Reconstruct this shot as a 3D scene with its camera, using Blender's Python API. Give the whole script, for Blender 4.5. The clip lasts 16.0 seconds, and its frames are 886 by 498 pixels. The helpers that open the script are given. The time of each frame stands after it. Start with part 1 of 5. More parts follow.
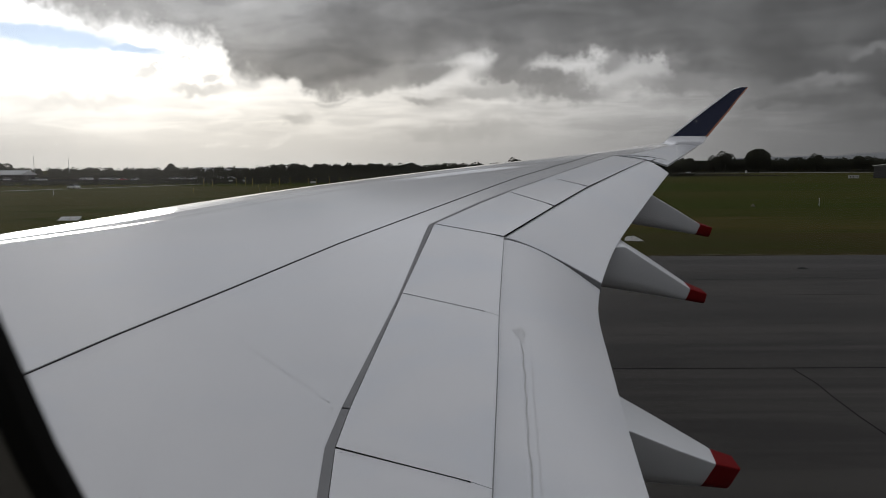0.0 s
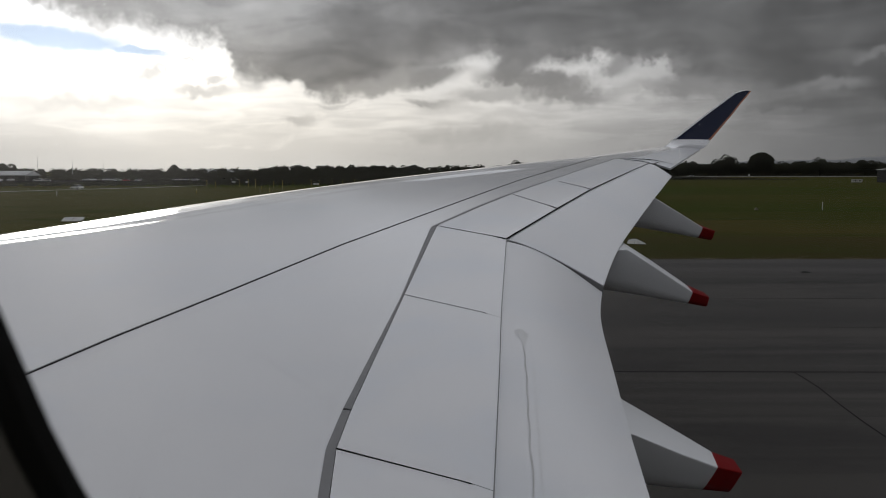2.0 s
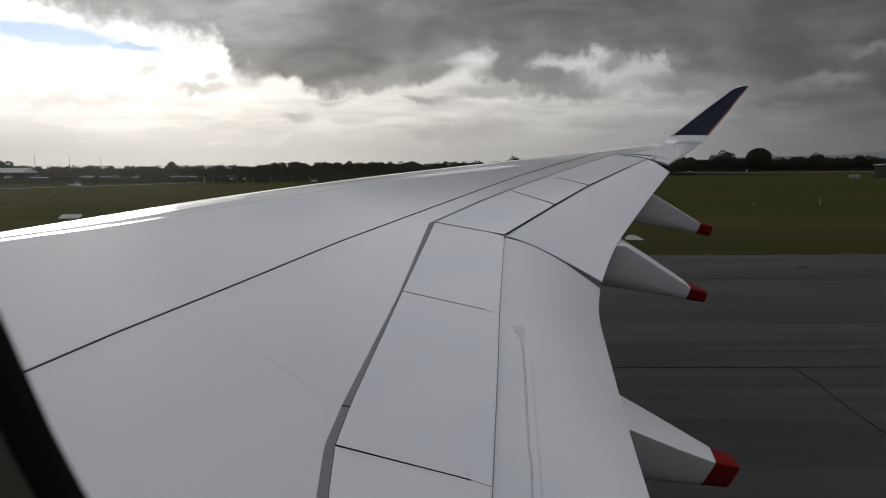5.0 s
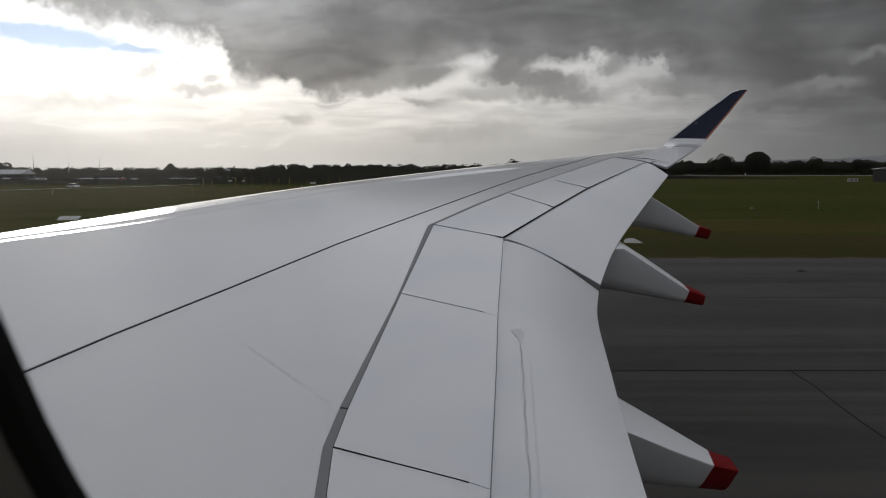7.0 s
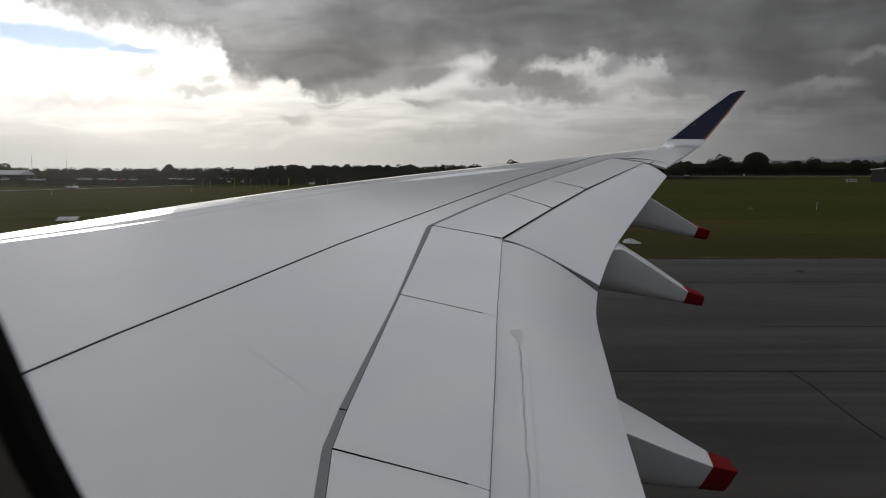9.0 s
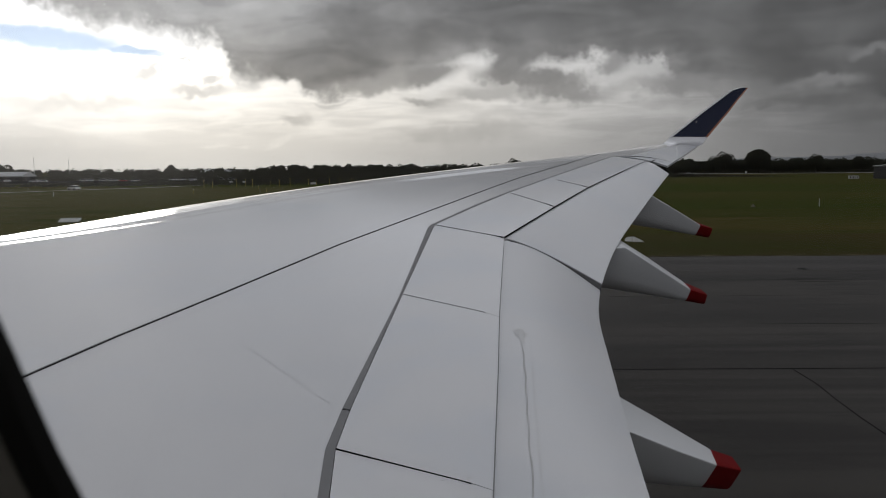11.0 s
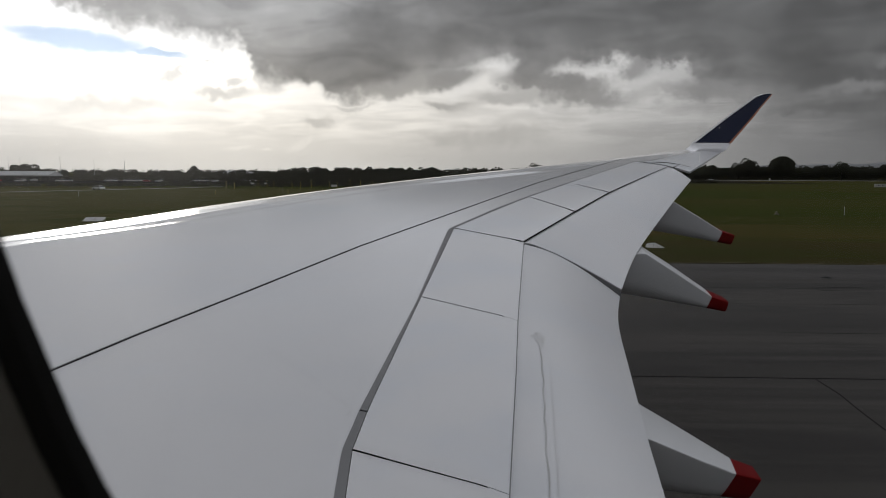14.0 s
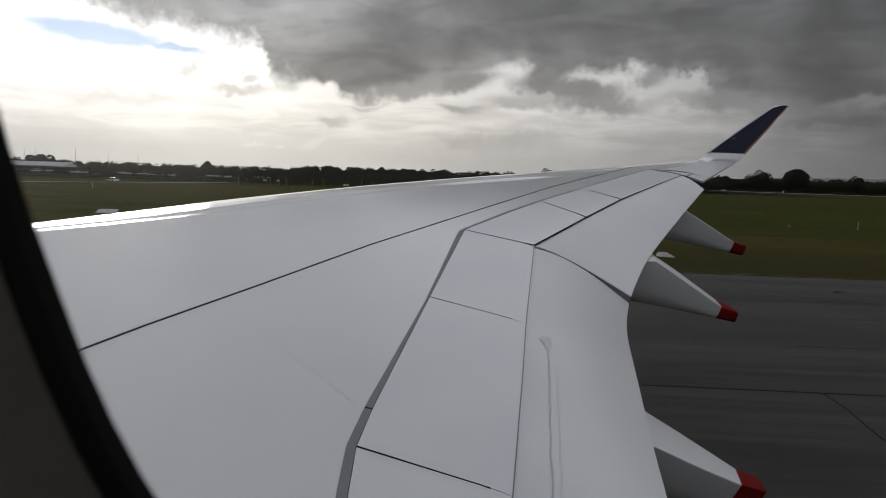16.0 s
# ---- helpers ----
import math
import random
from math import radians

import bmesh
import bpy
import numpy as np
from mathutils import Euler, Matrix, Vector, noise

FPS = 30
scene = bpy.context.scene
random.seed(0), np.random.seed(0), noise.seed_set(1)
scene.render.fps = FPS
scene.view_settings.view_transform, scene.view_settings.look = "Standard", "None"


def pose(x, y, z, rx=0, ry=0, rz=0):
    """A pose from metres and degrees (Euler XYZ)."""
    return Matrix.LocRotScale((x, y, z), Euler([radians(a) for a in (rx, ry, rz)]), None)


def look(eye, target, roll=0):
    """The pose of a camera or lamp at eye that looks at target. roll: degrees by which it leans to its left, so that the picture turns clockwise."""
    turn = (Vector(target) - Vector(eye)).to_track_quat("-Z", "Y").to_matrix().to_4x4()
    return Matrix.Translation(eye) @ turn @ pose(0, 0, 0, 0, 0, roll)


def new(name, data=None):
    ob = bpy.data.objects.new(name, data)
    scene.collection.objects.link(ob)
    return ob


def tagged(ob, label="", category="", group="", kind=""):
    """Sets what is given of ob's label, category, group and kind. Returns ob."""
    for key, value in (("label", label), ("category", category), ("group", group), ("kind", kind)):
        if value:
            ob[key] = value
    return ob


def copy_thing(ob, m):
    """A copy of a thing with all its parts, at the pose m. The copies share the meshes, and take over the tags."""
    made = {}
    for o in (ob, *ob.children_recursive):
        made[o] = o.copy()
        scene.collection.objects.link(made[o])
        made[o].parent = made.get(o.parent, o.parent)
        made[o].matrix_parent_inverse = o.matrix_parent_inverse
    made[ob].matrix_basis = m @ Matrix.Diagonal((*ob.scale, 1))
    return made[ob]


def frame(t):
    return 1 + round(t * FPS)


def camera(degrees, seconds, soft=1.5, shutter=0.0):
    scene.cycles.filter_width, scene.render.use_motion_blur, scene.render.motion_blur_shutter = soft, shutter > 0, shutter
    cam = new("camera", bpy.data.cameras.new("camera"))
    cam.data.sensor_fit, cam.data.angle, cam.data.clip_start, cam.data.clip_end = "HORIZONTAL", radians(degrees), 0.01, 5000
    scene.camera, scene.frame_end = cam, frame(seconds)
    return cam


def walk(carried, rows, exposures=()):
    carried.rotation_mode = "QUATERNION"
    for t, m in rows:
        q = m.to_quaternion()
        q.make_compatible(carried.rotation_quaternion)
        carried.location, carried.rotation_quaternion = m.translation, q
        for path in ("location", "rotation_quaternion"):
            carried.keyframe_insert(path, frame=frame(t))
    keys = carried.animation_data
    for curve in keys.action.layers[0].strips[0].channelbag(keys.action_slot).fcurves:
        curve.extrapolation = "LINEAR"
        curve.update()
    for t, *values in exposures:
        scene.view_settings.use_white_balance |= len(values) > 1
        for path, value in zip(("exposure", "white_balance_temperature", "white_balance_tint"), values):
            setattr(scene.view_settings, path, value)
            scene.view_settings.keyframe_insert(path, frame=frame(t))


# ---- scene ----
EYE = 6.0          # height of the cabin window's eye point above the runway
cam = camera(62.0, 16.0, soft=0.5)
cam.data.dof.use_dof, cam.data.dof.focus_distance, cam.data.dof.aperture_fstop = True, 11.0, 10.0
# seconds, offset x y z from the eye point, yaw, pitch, roll
PATH = [
    (0.0, -0.0011, -0.0012, 0.0073, 0.06, -6.27, -0.28),
    (0.5, 0.0005, -0.0010, 0.0048, 0.26, -6.23, -0.42),
    (1.0, 0.0029, -0.0013, 0.0067, 0.23, -6.56, -0.83),
    (1.5, 0.0016, -0.0012, 0.0050, 0.23, -6.18, -0.37),
    (2.0, 0.0006, -0.0009, 0.0021, 0.25, -6.09, -0.04),
    (2.5, 0.0032, -0.0007, -0.0007, 0.30, -6.32, -0.30),
    (3.0, 0.0002, -0.0013, 0.0045, 0.36, -6.40, -0.31),
    (3.5, 0.0015, -0.0013, 0.0080, 0.20, -6.78, -0.27),
    (4.0, -0.0003, -0.0012, 0.0066, 0.09, -6.62, -0.14),
    (6.5, 0.0001, 0.0009, 0.0008, 0.13, -6.24, -0.22),
    (7.0, 0.0000, 0.0000, 0.0000, 0.00, -6.17, 0.00),
    (7.5, -0.0009, 0.0009, 0.0045, -0.08, -6.37, -0.09),
    (8.0, -0.0031, 0.0007, 0.0054, 0.02, -6.03, -0.13),
    (8.5, -0.0018, 0.0005, 0.0026, -0.07, -5.98, 0.07),
    (9.0, -0.0019, 0.0004, 0.0046, -0.09, -6.13, -0.01),
    (11.5, -0.0023, 0.0003, 0.0087, 0.18, -6.24, -0.47),
    (12.0, 0.0034, 0.0001, 0.0012, 0.39, -6.58, -0.44),
    (12.5, -0.0040, 0.0002, 0.0117, 0.25, -6.34, 0.06),
    (13.0, -0.0016, 0.0000, 0.0028, 0.66, -6.31, 0.18),
    (13.5, -0.0039, 0.0001, 0.0136, 0.51, -6.63, -0.11),
    (14.0, -0.0015, 0.0001, 0.0021, 1.58, -5.91, 0.25),
    (14.5, -0.0023, 0.0004, 0.0007, 1.78, -5.90, 0.09),
    (15.0, -0.0091, -0.0006, 0.0008, 2.58, -5.45, 0.72),
    (15.5, -0.0091, -0.0001, 0.0046, 2.76, -6.05, 0.49),
    (16.0, -0.0051, 0.0051, -0.0175, 2.34, -5.73, 1.97),
]
walk(cam, [(t, pose(x, y, EYE + z, 90 + p, 0, w) @ pose(0, 0, 0, 0, 0, r)) for t, x, y, z, w, p, r in PATH],
     exposures=[(0.0, 0.0), (16.0, 0.0)])

# ---------------------------------------------------------------- world and sun
SUN_AZ, SUN_EL = -27.0, 7.0       # degrees from straight outboard, and above the horizon
world = bpy.data.worlds.new("overcast_sky")
scene.world = world
world.use_nodes = True
wt = world.node_tree
wt.nodes.clear()


class Sockets:
    """Short hands for building a tree of maths nodes."""

    def __init__(self, tree):
        self.tree = tree

    def math(self, op, a, b=0.0, c=None, clamp=False):
        n = self.tree.nodes.new("ShaderNodeMath")
        n.operation, n.use_clamp = op, clamp
        for k, v in enumerate((a, b) if c is None else (a, b, c)):
            if isinstance(v, (int, float)):
                n.inputs[k].default_value = v
            else:
                self.tree.links.new(v, n.inputs[k])
        return n.outputs[0]

    def noise(self, vec, scale, detail=4.0, rough=0.55, distort=0.0):
        n = self.tree.nodes.new("ShaderNodeTexNoise")
        n.inputs["Scale"].default_value, n.inputs["Detail"].default_value = scale, detail
        n.inputs["Roughness"].default_value, n.inputs["Distortion"].default_value = rough, distort
        if vec is not None:
            self.tree.links.new(vec, n.inputs["Vector"])
        return n.outputs["Fac"]

    def ramp(self, fac, stops, mode="LINEAR"):
        n = self.tree.nodes.new("ShaderNodeValToRGB")
        n.color_ramp.interpolation = mode
        el = n.color_ramp.elements
        while len(el) < len(stops):
            el.new(0.5)
        for e, (p, c) in zip(el, stops):
            e.position = p
            e.color = (c, c, c, 1) if isinstance(c, (int, float)) else (*c, 1)
        self.tree.links.new(fac, n.inputs[0])
        return n.outputs[0]

    def mix(self, fac, a, b, mode="MIX"):
        n = self.tree.nodes.new("ShaderNodeMix")
        n.data_type, n.blend_type = "RGBA", mode
        for k, v in ((0, fac), (6, a), (7, b)):
            if isinstance(v, (int, float)):
                n.inputs[k].default_value = v
            elif isinstance(v, tuple):
                n.inputs[k].default_value = (*v, 1)
            else:
                self.tree.links.new(v, n.inputs[k])
        return n.outputs[2]

    def smooth(self, x, lo, hi):
        n = self.tree.nodes.new("ShaderNodeMapRange")
        n.interpolation_type = "SMOOTHSTEP"
        n.inputs[1].default_value, n.inputs[2].default_value = lo, hi
        self.tree.links.new(x, n.inputs[0])
        return n.outputs[0]


k = Sockets(wt)
co = wt.nodes.new("ShaderNodeTexCoord").outputs["Generated"]
sep = wt.nodes.new("ShaderNodeSeparateXYZ")
wt.links.new(co, sep.inputs[0])
DEG = 180 / math.pi
az0 = k.math("MULTIPLY", k.math("ARCTAN2", sep.outputs[0], sep.outputs[1]), DEG)
el0 = k.math("MULTIPLY", k.math("ARCSINE", sep.outputs[2]), DEG)
# drifting, uneven cloud edges
n1 = k.math("SUBTRACT", k.noise(co, 9.0, 3.0, 0.5), 0.5)
n2 = k.math("SUBTRACT", k.noise(co, 24.0, 4.0, 0.55), 0.5)
n7 = k.math("SUBTRACT", k.noise(co, 75.0, 5.0, 0.6), 0.5)
flat = wt.nodes.new("ShaderNodeCombineXYZ")
wt.links.new(k.math("MULTIPLY", az0, 0.09), flat.inputs[0])
wt.links.new(k.math("MULTIPLY", el0, 0.55), flat.inputs[1])
n3 = k.noise(flat.outputs[0], 1.0, 6.0, 0.6, 0.4)
n4 = k.noise(flat.outputs[0], 2.1, 6.0, 0.6, 0.5)
slant = wt.nodes.new("ShaderNodeCombineXYZ")
wt.links.new(k.math("MULTIPLY", k.math("ADD", az0, k.math("MULTIPLY", el0, 0.6)), 0.11), slant.inputs[0])
wt.links.new(k.math("MULTIPLY", k.math("SUBTRACT", el0, k.math("MULTIPLY", az0, 0.06)), 0.38), slant.inputs[1])
n8 = k.noise(slant.outputs[0], 1.3, 4.0, 0.5, 0.8)
n5 = k.noise(co, 5.0, 6.0, 0.5, 0.3)
n6 = k.noise(co, 16.0, 6.0, 0.55, 0.2)
az = k.math("ADD", k.math("ADD", az0, k.math("MULTIPLY", n1, 1.8)), k.math("ADD", k.math("MULTIPLY", n2, 3.2), k.math("MULTIPLY", n7, 1.6)))
el = k.math("ADD", k.math("ADD", el0, k.math("MULTIPLY", n1, 0.9)), k.math("ADD", k.math("MULTIPLY", n2, 1.9), k.math("MULTIPLY", n7, 1.2)))


def blob(x, y, a, b, tilt=0.0, calm=False):
    dx, dy = k.math("SUBTRACT", az_calm if calm else az, x), k.math("SUBTRACT", el_calm if calm else el, y)
    dy = k.math("SUBTRACT", dy, k.math("MULTIPLY", dx, tilt))
    q = k.math("ADD", k.math("POWER", k.math("ABSOLUTE", k.math("DIVIDE", dx, a)), 2.0),
               k.math("POWER", k.math("ABSOLUTE", k.math("DIVIDE", dy, b)), 2.0))
    return k.math("EXPONENT", k.math("MULTIPLY", q, -1.0))


az_calm = k.math("ADD", az0, k.math("MULTIPLY", n4, 3.0))
el_calm = k.math("ADD", el0, k.math("ADD", k.math("MULTIPLY", n2, 0.7), k.math("MULTIPLY", n7, 0.7)))
outside = k.smooth(k.math("ABSOLUTE", az0), 34.0, 70.0)


def blend(fac, a, b):
    return k.math("ADD", k.math("MULTIPLY", a, k.math("SUBTRACT", 1.0, fac)), k.math("MULTIPLY", b, fac))


def by_az(stops, mode="EASE", round_=None):
    """A value over the azimuth: stops within 40 degrees of outboard, then round_ for the rest of the circle."""
    near = k.ramp(k.math("DIVIDE", k.math("ADD", az, 40.0), 80.0, clamp=True), [((a + 40) / 80, v) for a, v in stops], mode)
    if not round_:
        return near
    far = k.ramp(k.math("DIVIDE", k.math("ADD", az0, 180.0), 360.0), [((a + 180) / 360, v) for a, v in round_])
    return blend(outside, near, far)


# bright sky under the deck, at three heights
AROUND = [(-180, 0.07), (-90, 0.40), (-45, 0.62), (45, 0.14), (90, 0.10), (180, 0.07)]
low_a = by_az([(-31, 0.63), (-24, 0.68), (-16.6, 0.72), (-8.5, 0.64), (0, 0.50), (8.5, 0.42), (16.6, 0.30), (24, 0.205), (31, 0.145)], "LINEAR", AROUND)
low_b = by_az([(-31, 0.92), (-24, 1.02), (-16.5, 0.98), (-8.4, 0.86), (0, 0.72), (8.4, 0.57), (16.5, 0.40), (21, 0.26), (24, 0.200), (31, 0.135)], "LINEAR", AROUND)
low_c = by_az([(-31, 1.22), (-17, 1.22), (-13, 1.0), (-8, 0.85), (0, 0.76), (2, 0.78), (8, 0.62), (10.3, 0.66), (15.4, 0.48), (18, 0.30), (21, 0.20), (31, 0.13)], "LINEAR", AROUND)
low = blend(k.smooth(el0, 3.6, 7.2), blend(k.smooth(el0, 0.9, 4.4), low_a, low_b), low_c)
low = k.math("MULTIPLY", low, k.math("ADD", 0.90, k.math("MULTIPLY", n3, 0.20)))
low = k.math("ADD", low, k.math("MULTIPLY", blob(SUN_AZ + 3, 8.2, 14.0, 3.4), 0.30))
# thin bright and grey streaks under the deck
band = k.math("MULTIPLY", k.smooth(el0, 1.6, 3.2), k.math("SUBTRACT", 1.0, k.smooth(el0, 5.2, 7.5)))
low = k.math("MULTIPLY", low, k.math("ADD", 1.0, k.math("MULTIPLY", band, k.math("MULTIPLY", k.math("SUBTRACT", k.smooth(n4, 0.34, 0.68), 0.5), 0.24))))
# underside of the dark deck
edge_el = by_az([(-34, 0.60), (-30.1, 0.545), (-28.4, 0.452), (-26.9, 0.418), (-24.6, 0.390), (-20.8, 0.384), (-18.7, 0.372), (-17.2, 0.352), (-16.4, 0.325), (-15.9, 0.282), (-14.9, 0.262), (-12.3, 0.272), (-10.0, 0.252),
                 (-8.0, 0.241), (-5.3, 0.241), (-3.0, 0.272), (-1.2, 0.304), (0.3, 0.330), (2.0, 0.352), (3.7, 0.358), (5.4, 0.352), (7.5, 0.342), (11.3, 0.338), (13.7, 0.336), (15.2, 0.322), (17.0, 0.275), (19.0, 0.220), (22.4, 0.195), (25, 0.180), (30.5, 0.170)], "LINEAR",
                [(-180, 0.30), (-60, 0.46), (60, 0.17), (180, 0.30)])
over = k.math("SUBTRACT", el, k.math("MULTIPLY", edge_el, 24.0))
hard = k.smooth(az0, -19.0, -14.0)
deck = blend(hard, k.smooth(over, -0.35, 1.6), blend(k.smooth(az0, -15.5, -12.0), k.smooth(over, -1.2, 1.5), k.smooth(over, -0.45, 0.6)))
dark_a = by_az([(-28, 0.55), (-24, 0.46), (-20, 0.44), (-15.5, 0.39), (-9.8, 0.335), (-5.6, 0.335), (-1.5, 0.31), (4.9, 0.215), (9, 0.20), (13, 0.20), (17, 0.235), (20, 0.215), (25, 0.165), (31, 0.118)], "LINEAR", [(-180, 0.05), (-70, 0.22), (60, 0.09), (180, 0.05)])
dark_b = by_az([(-30, 0.46), (-27, 0.40), (-23.6, 0.38), (-20, 0.42), (-15, 0.43), (-8.2, 0.295), (-1.5, 0.205), (4.8, 0.162), (13, 0.150), (19, 0.150), (24, 0.130), (31, 0.118)], "LINEAR", [(-180, 0.05), (-70, 0.22), (60, 0.09), (180, 0.05)])
dark = blend(k.smooth(over, 0.2, 3.2), dark_a, dark_b)
belly = k.math("MULTIPLY", k.smooth(az0, -13.0, -6.0), k.math("SUBTRACT", 1.0, k.smooth(az0, 8.0, 18.0)))
belly = k.math("MULTIPLY", belly, k.math("MULTIPLY", k.smooth(over, 0.6, 1.6), k.math("SUBTRACT", 1.0, k.smooth(over, 3.0, 5.0))))
dark = k.math("MULTIPLY", dark, k.math("SUBTRACT", 1.0, k.math("MULTIPLY", belly, 0.16)))
dark = k.math("MULTIPLY", dark, k.math("ADD", 0.74, k.math("MULTIPLY", k.smooth(n5, 0.30, 0.70), 0.52)))
dark = k.math("MULTIPLY", dark, k.math("ADD", 0.80, k.math("MULTIPLY", n6, 0.36)))
dark = k.math("MULTIPLY", dark, k.math("ADD", 0.84, k.math("MULTIPLY", k.smooth(n8, 0.30, 0.70), 0.34)))
high = k.smooth(el0, 15.0, 42.0)
fade = k.smooth(el0, 13.2, 18.5)
top = k.ramp(k.math("DIVIDE", k.math("ADD", az0, 180.0), 360.0), [(0.0, 0.05), (0.25, 0.22), (0.42, 0.30), (0.50, 0.50), (0.60, 0.56), (0.72, 0.58), (0.80, 0.50), (0.88, 0.14), (1.0, 0.05)])
top = k.math("MULTIPLY", top, k.math("SUBTRACT", 1.40, k.math("MULTIPLY", k.smooth(el0, 19.0, 36.0), 0.66)))
dark = blend(fade, dark, k.math("MULTIPLY", top, k.math("ADD", 0.62, k.math("MULTIPLY", k.math("ADD", n5, n6), 0.38))))
dark = k.math("ADD", dark, k.math("MULTIPLY", high, 0.10))
grey = blend(deck, low, dark)
# single clouds, gaps and lobes below the deck: azimuth, elevation, half sizes, tilt, radiance, soft edge from and to
SUNWARD_CLOUDS = (
    (-11.1, 3.75, 1.40, 0.55, 0.00, 0.590, 0.12, 0.95),
    (-8.3, 5.00, 1.60, 0.25, 0.03, 0.640, 0.12, 0.95),
    (-18.3, 5.66, 2.60, 0.60, 0.04, 0.700, 0.12, 0.95),
    (-21.6, 6.83, 0.75, 0.60, 0.00, 0.780, 0.12, 0.95),
    (-17.0, 6.68, 0.60, 0.42, 0.00, 0.760, 0.12, 0.95),
    (-19.0, 7.88, 0.70, 0.16, -0.20, 0.840, 0.12, 0.95),
    (-26.0, 4.60, 4.50, 0.45, 0.00, 0.860, 0.05, 0.95),
    (-12.6, 2.00, 0.90, 0.40, 0.30, 0.860, 0.25, 0.90),
    (-16.9, 1.80, 1.20, 0.18, 0.00, 0.840, 0.20, 0.95),
    (-14.8, 1.75, 0.50, 0.18, 0.00, 0.880, 0.20, 0.95),
)
MIDDLE_CLOUDS = (
    (-3.2, 6.95, 4.60, 0.70, 0.14, 0.330, 0.10, 0.90),
    (-5.0, 6.25, 4.40, 0.75, 0.12, 0.375, 0.15, 0.85),
    (-1.0, 7.20, 2.10, 0.85, 0.28, 0.285, 0.20, 0.75),
    (-1.7, 5.05, 2.20, 0.40, 0.00, 0.430, 0.12, 0.95),
    (5.6, 8.10, 2.30, 1.30, 0.40, 0.195, 0.20, 0.80),
    (6.4, 6.80, 4.90, 1.00, -0.02, 0.225, 0.15, 0.85),
    (3.4, 5.60, 3.60, 0.60, 0.02, 0.440, 0.10, 0.90),
    (2.0, 2.60, 6.00, 0.80, 0.03, 0.470, 0.05, 0.95),
)
AFT_CLOUDS = (
    (9.4, 5.75, 3.80, 0.90, -0.05, 0.270, 0.10, 0.90),
    (12.9, 7.75, 1.30, 0.80, 0.20, 0.270, 0.10, 0.90),
    (14.8, 6.00, 2.20, 0.60, 0.05, 0.380, 0.10, 0.90),
    (18.0, 5.90, 3.40, 0.90, 0.05, 0.240, 0.10, 0.95),
    (27.0, 5.75, 2.60, 0.60, 0.02, 0.215, 0.15, 0.90),
    (30.5, 7.60, 2.40, 0.45, 0.05, 0.190, 0.15, 0.90),
    (27.6, 4.45, 5.00, 0.42, -0.02, 0.130, 0.10, 0.90),
)
mottle = k.math("ADD", 0.78, k.math("MULTIPLY", n6, 0.44))
for x, y, a, b, tilt, lum, lo, hi in MIDDLE_CLOUDS + SUNWARD_CLOUDS + AFT_CLOUDS:
    alpha = k.math("MULTIPLY", k.smooth(blob(x, y, a, b, tilt), lo, hi), 0.9)
    grey = blend(alpha, grey, k.math("MULTIPLY", mottle, lum))
tone = k.mix(blob(-16.0, 3.0, 34.0, 7.0), (0.995, 1.0, 1.02), (1.065, 1.0, 0.90))
tone = k.mix(fade, tone, (0.985, 1.0, 1.06))
cloud = k.mix(1.0, tone, grey, "MULTIPLY")
sky = wt.nodes.new("ShaderNodeTexSky")
sky.sky_type, sky.sun_disc = "NISHITA", False
sky.sun_elevation, sky.sun_rotation = radians(SUN_EL), radians(SUN_AZ)
clear = k.mix(1.0, sky.outputs[0], (0.0160, 0.0285, 0.074), "MULTIPLY")
gap = k.math("MAXIMUM", k.smooth(blob(-26.0, 8.85, 5.6, 0.95, -0.055, True), 0.30, 0.80), k.smooth(blob(-21.3, 8.35, 3.6, 0.42, -0.05, True), 0.30, 0.95))
col = k.mix(k.math("MULTIPLY", gap, 0.95), cloud, clear)
bg = wt.nodes.new("ShaderNodeBackground")
wt.links.new(col, bg.inputs[0])
bg.inputs[1].default_value = 1.0
wout = wt.nodes.new("ShaderNodeOutputWorld")
wt.links.new(bg.outputs[0], wout.inputs[0])

sun_dir = Vector((math.sin(radians(SUN_AZ)) * math.cos(radians(SUN_EL)), math.cos(radians(SUN_AZ)) * math.cos(radians(SUN_EL)), math.sin(radians(SUN_EL))))
lamp = bpy.data.lights.new("sun", "SUN")
lamp.energy, lamp.angle, lamp.color = 0.5, radians(12), (1.0, 0.95, 0.88)
sun = new("sun", lamp)
sun.matrix_world = look(sun_dir * 100, (0, 0, 0))


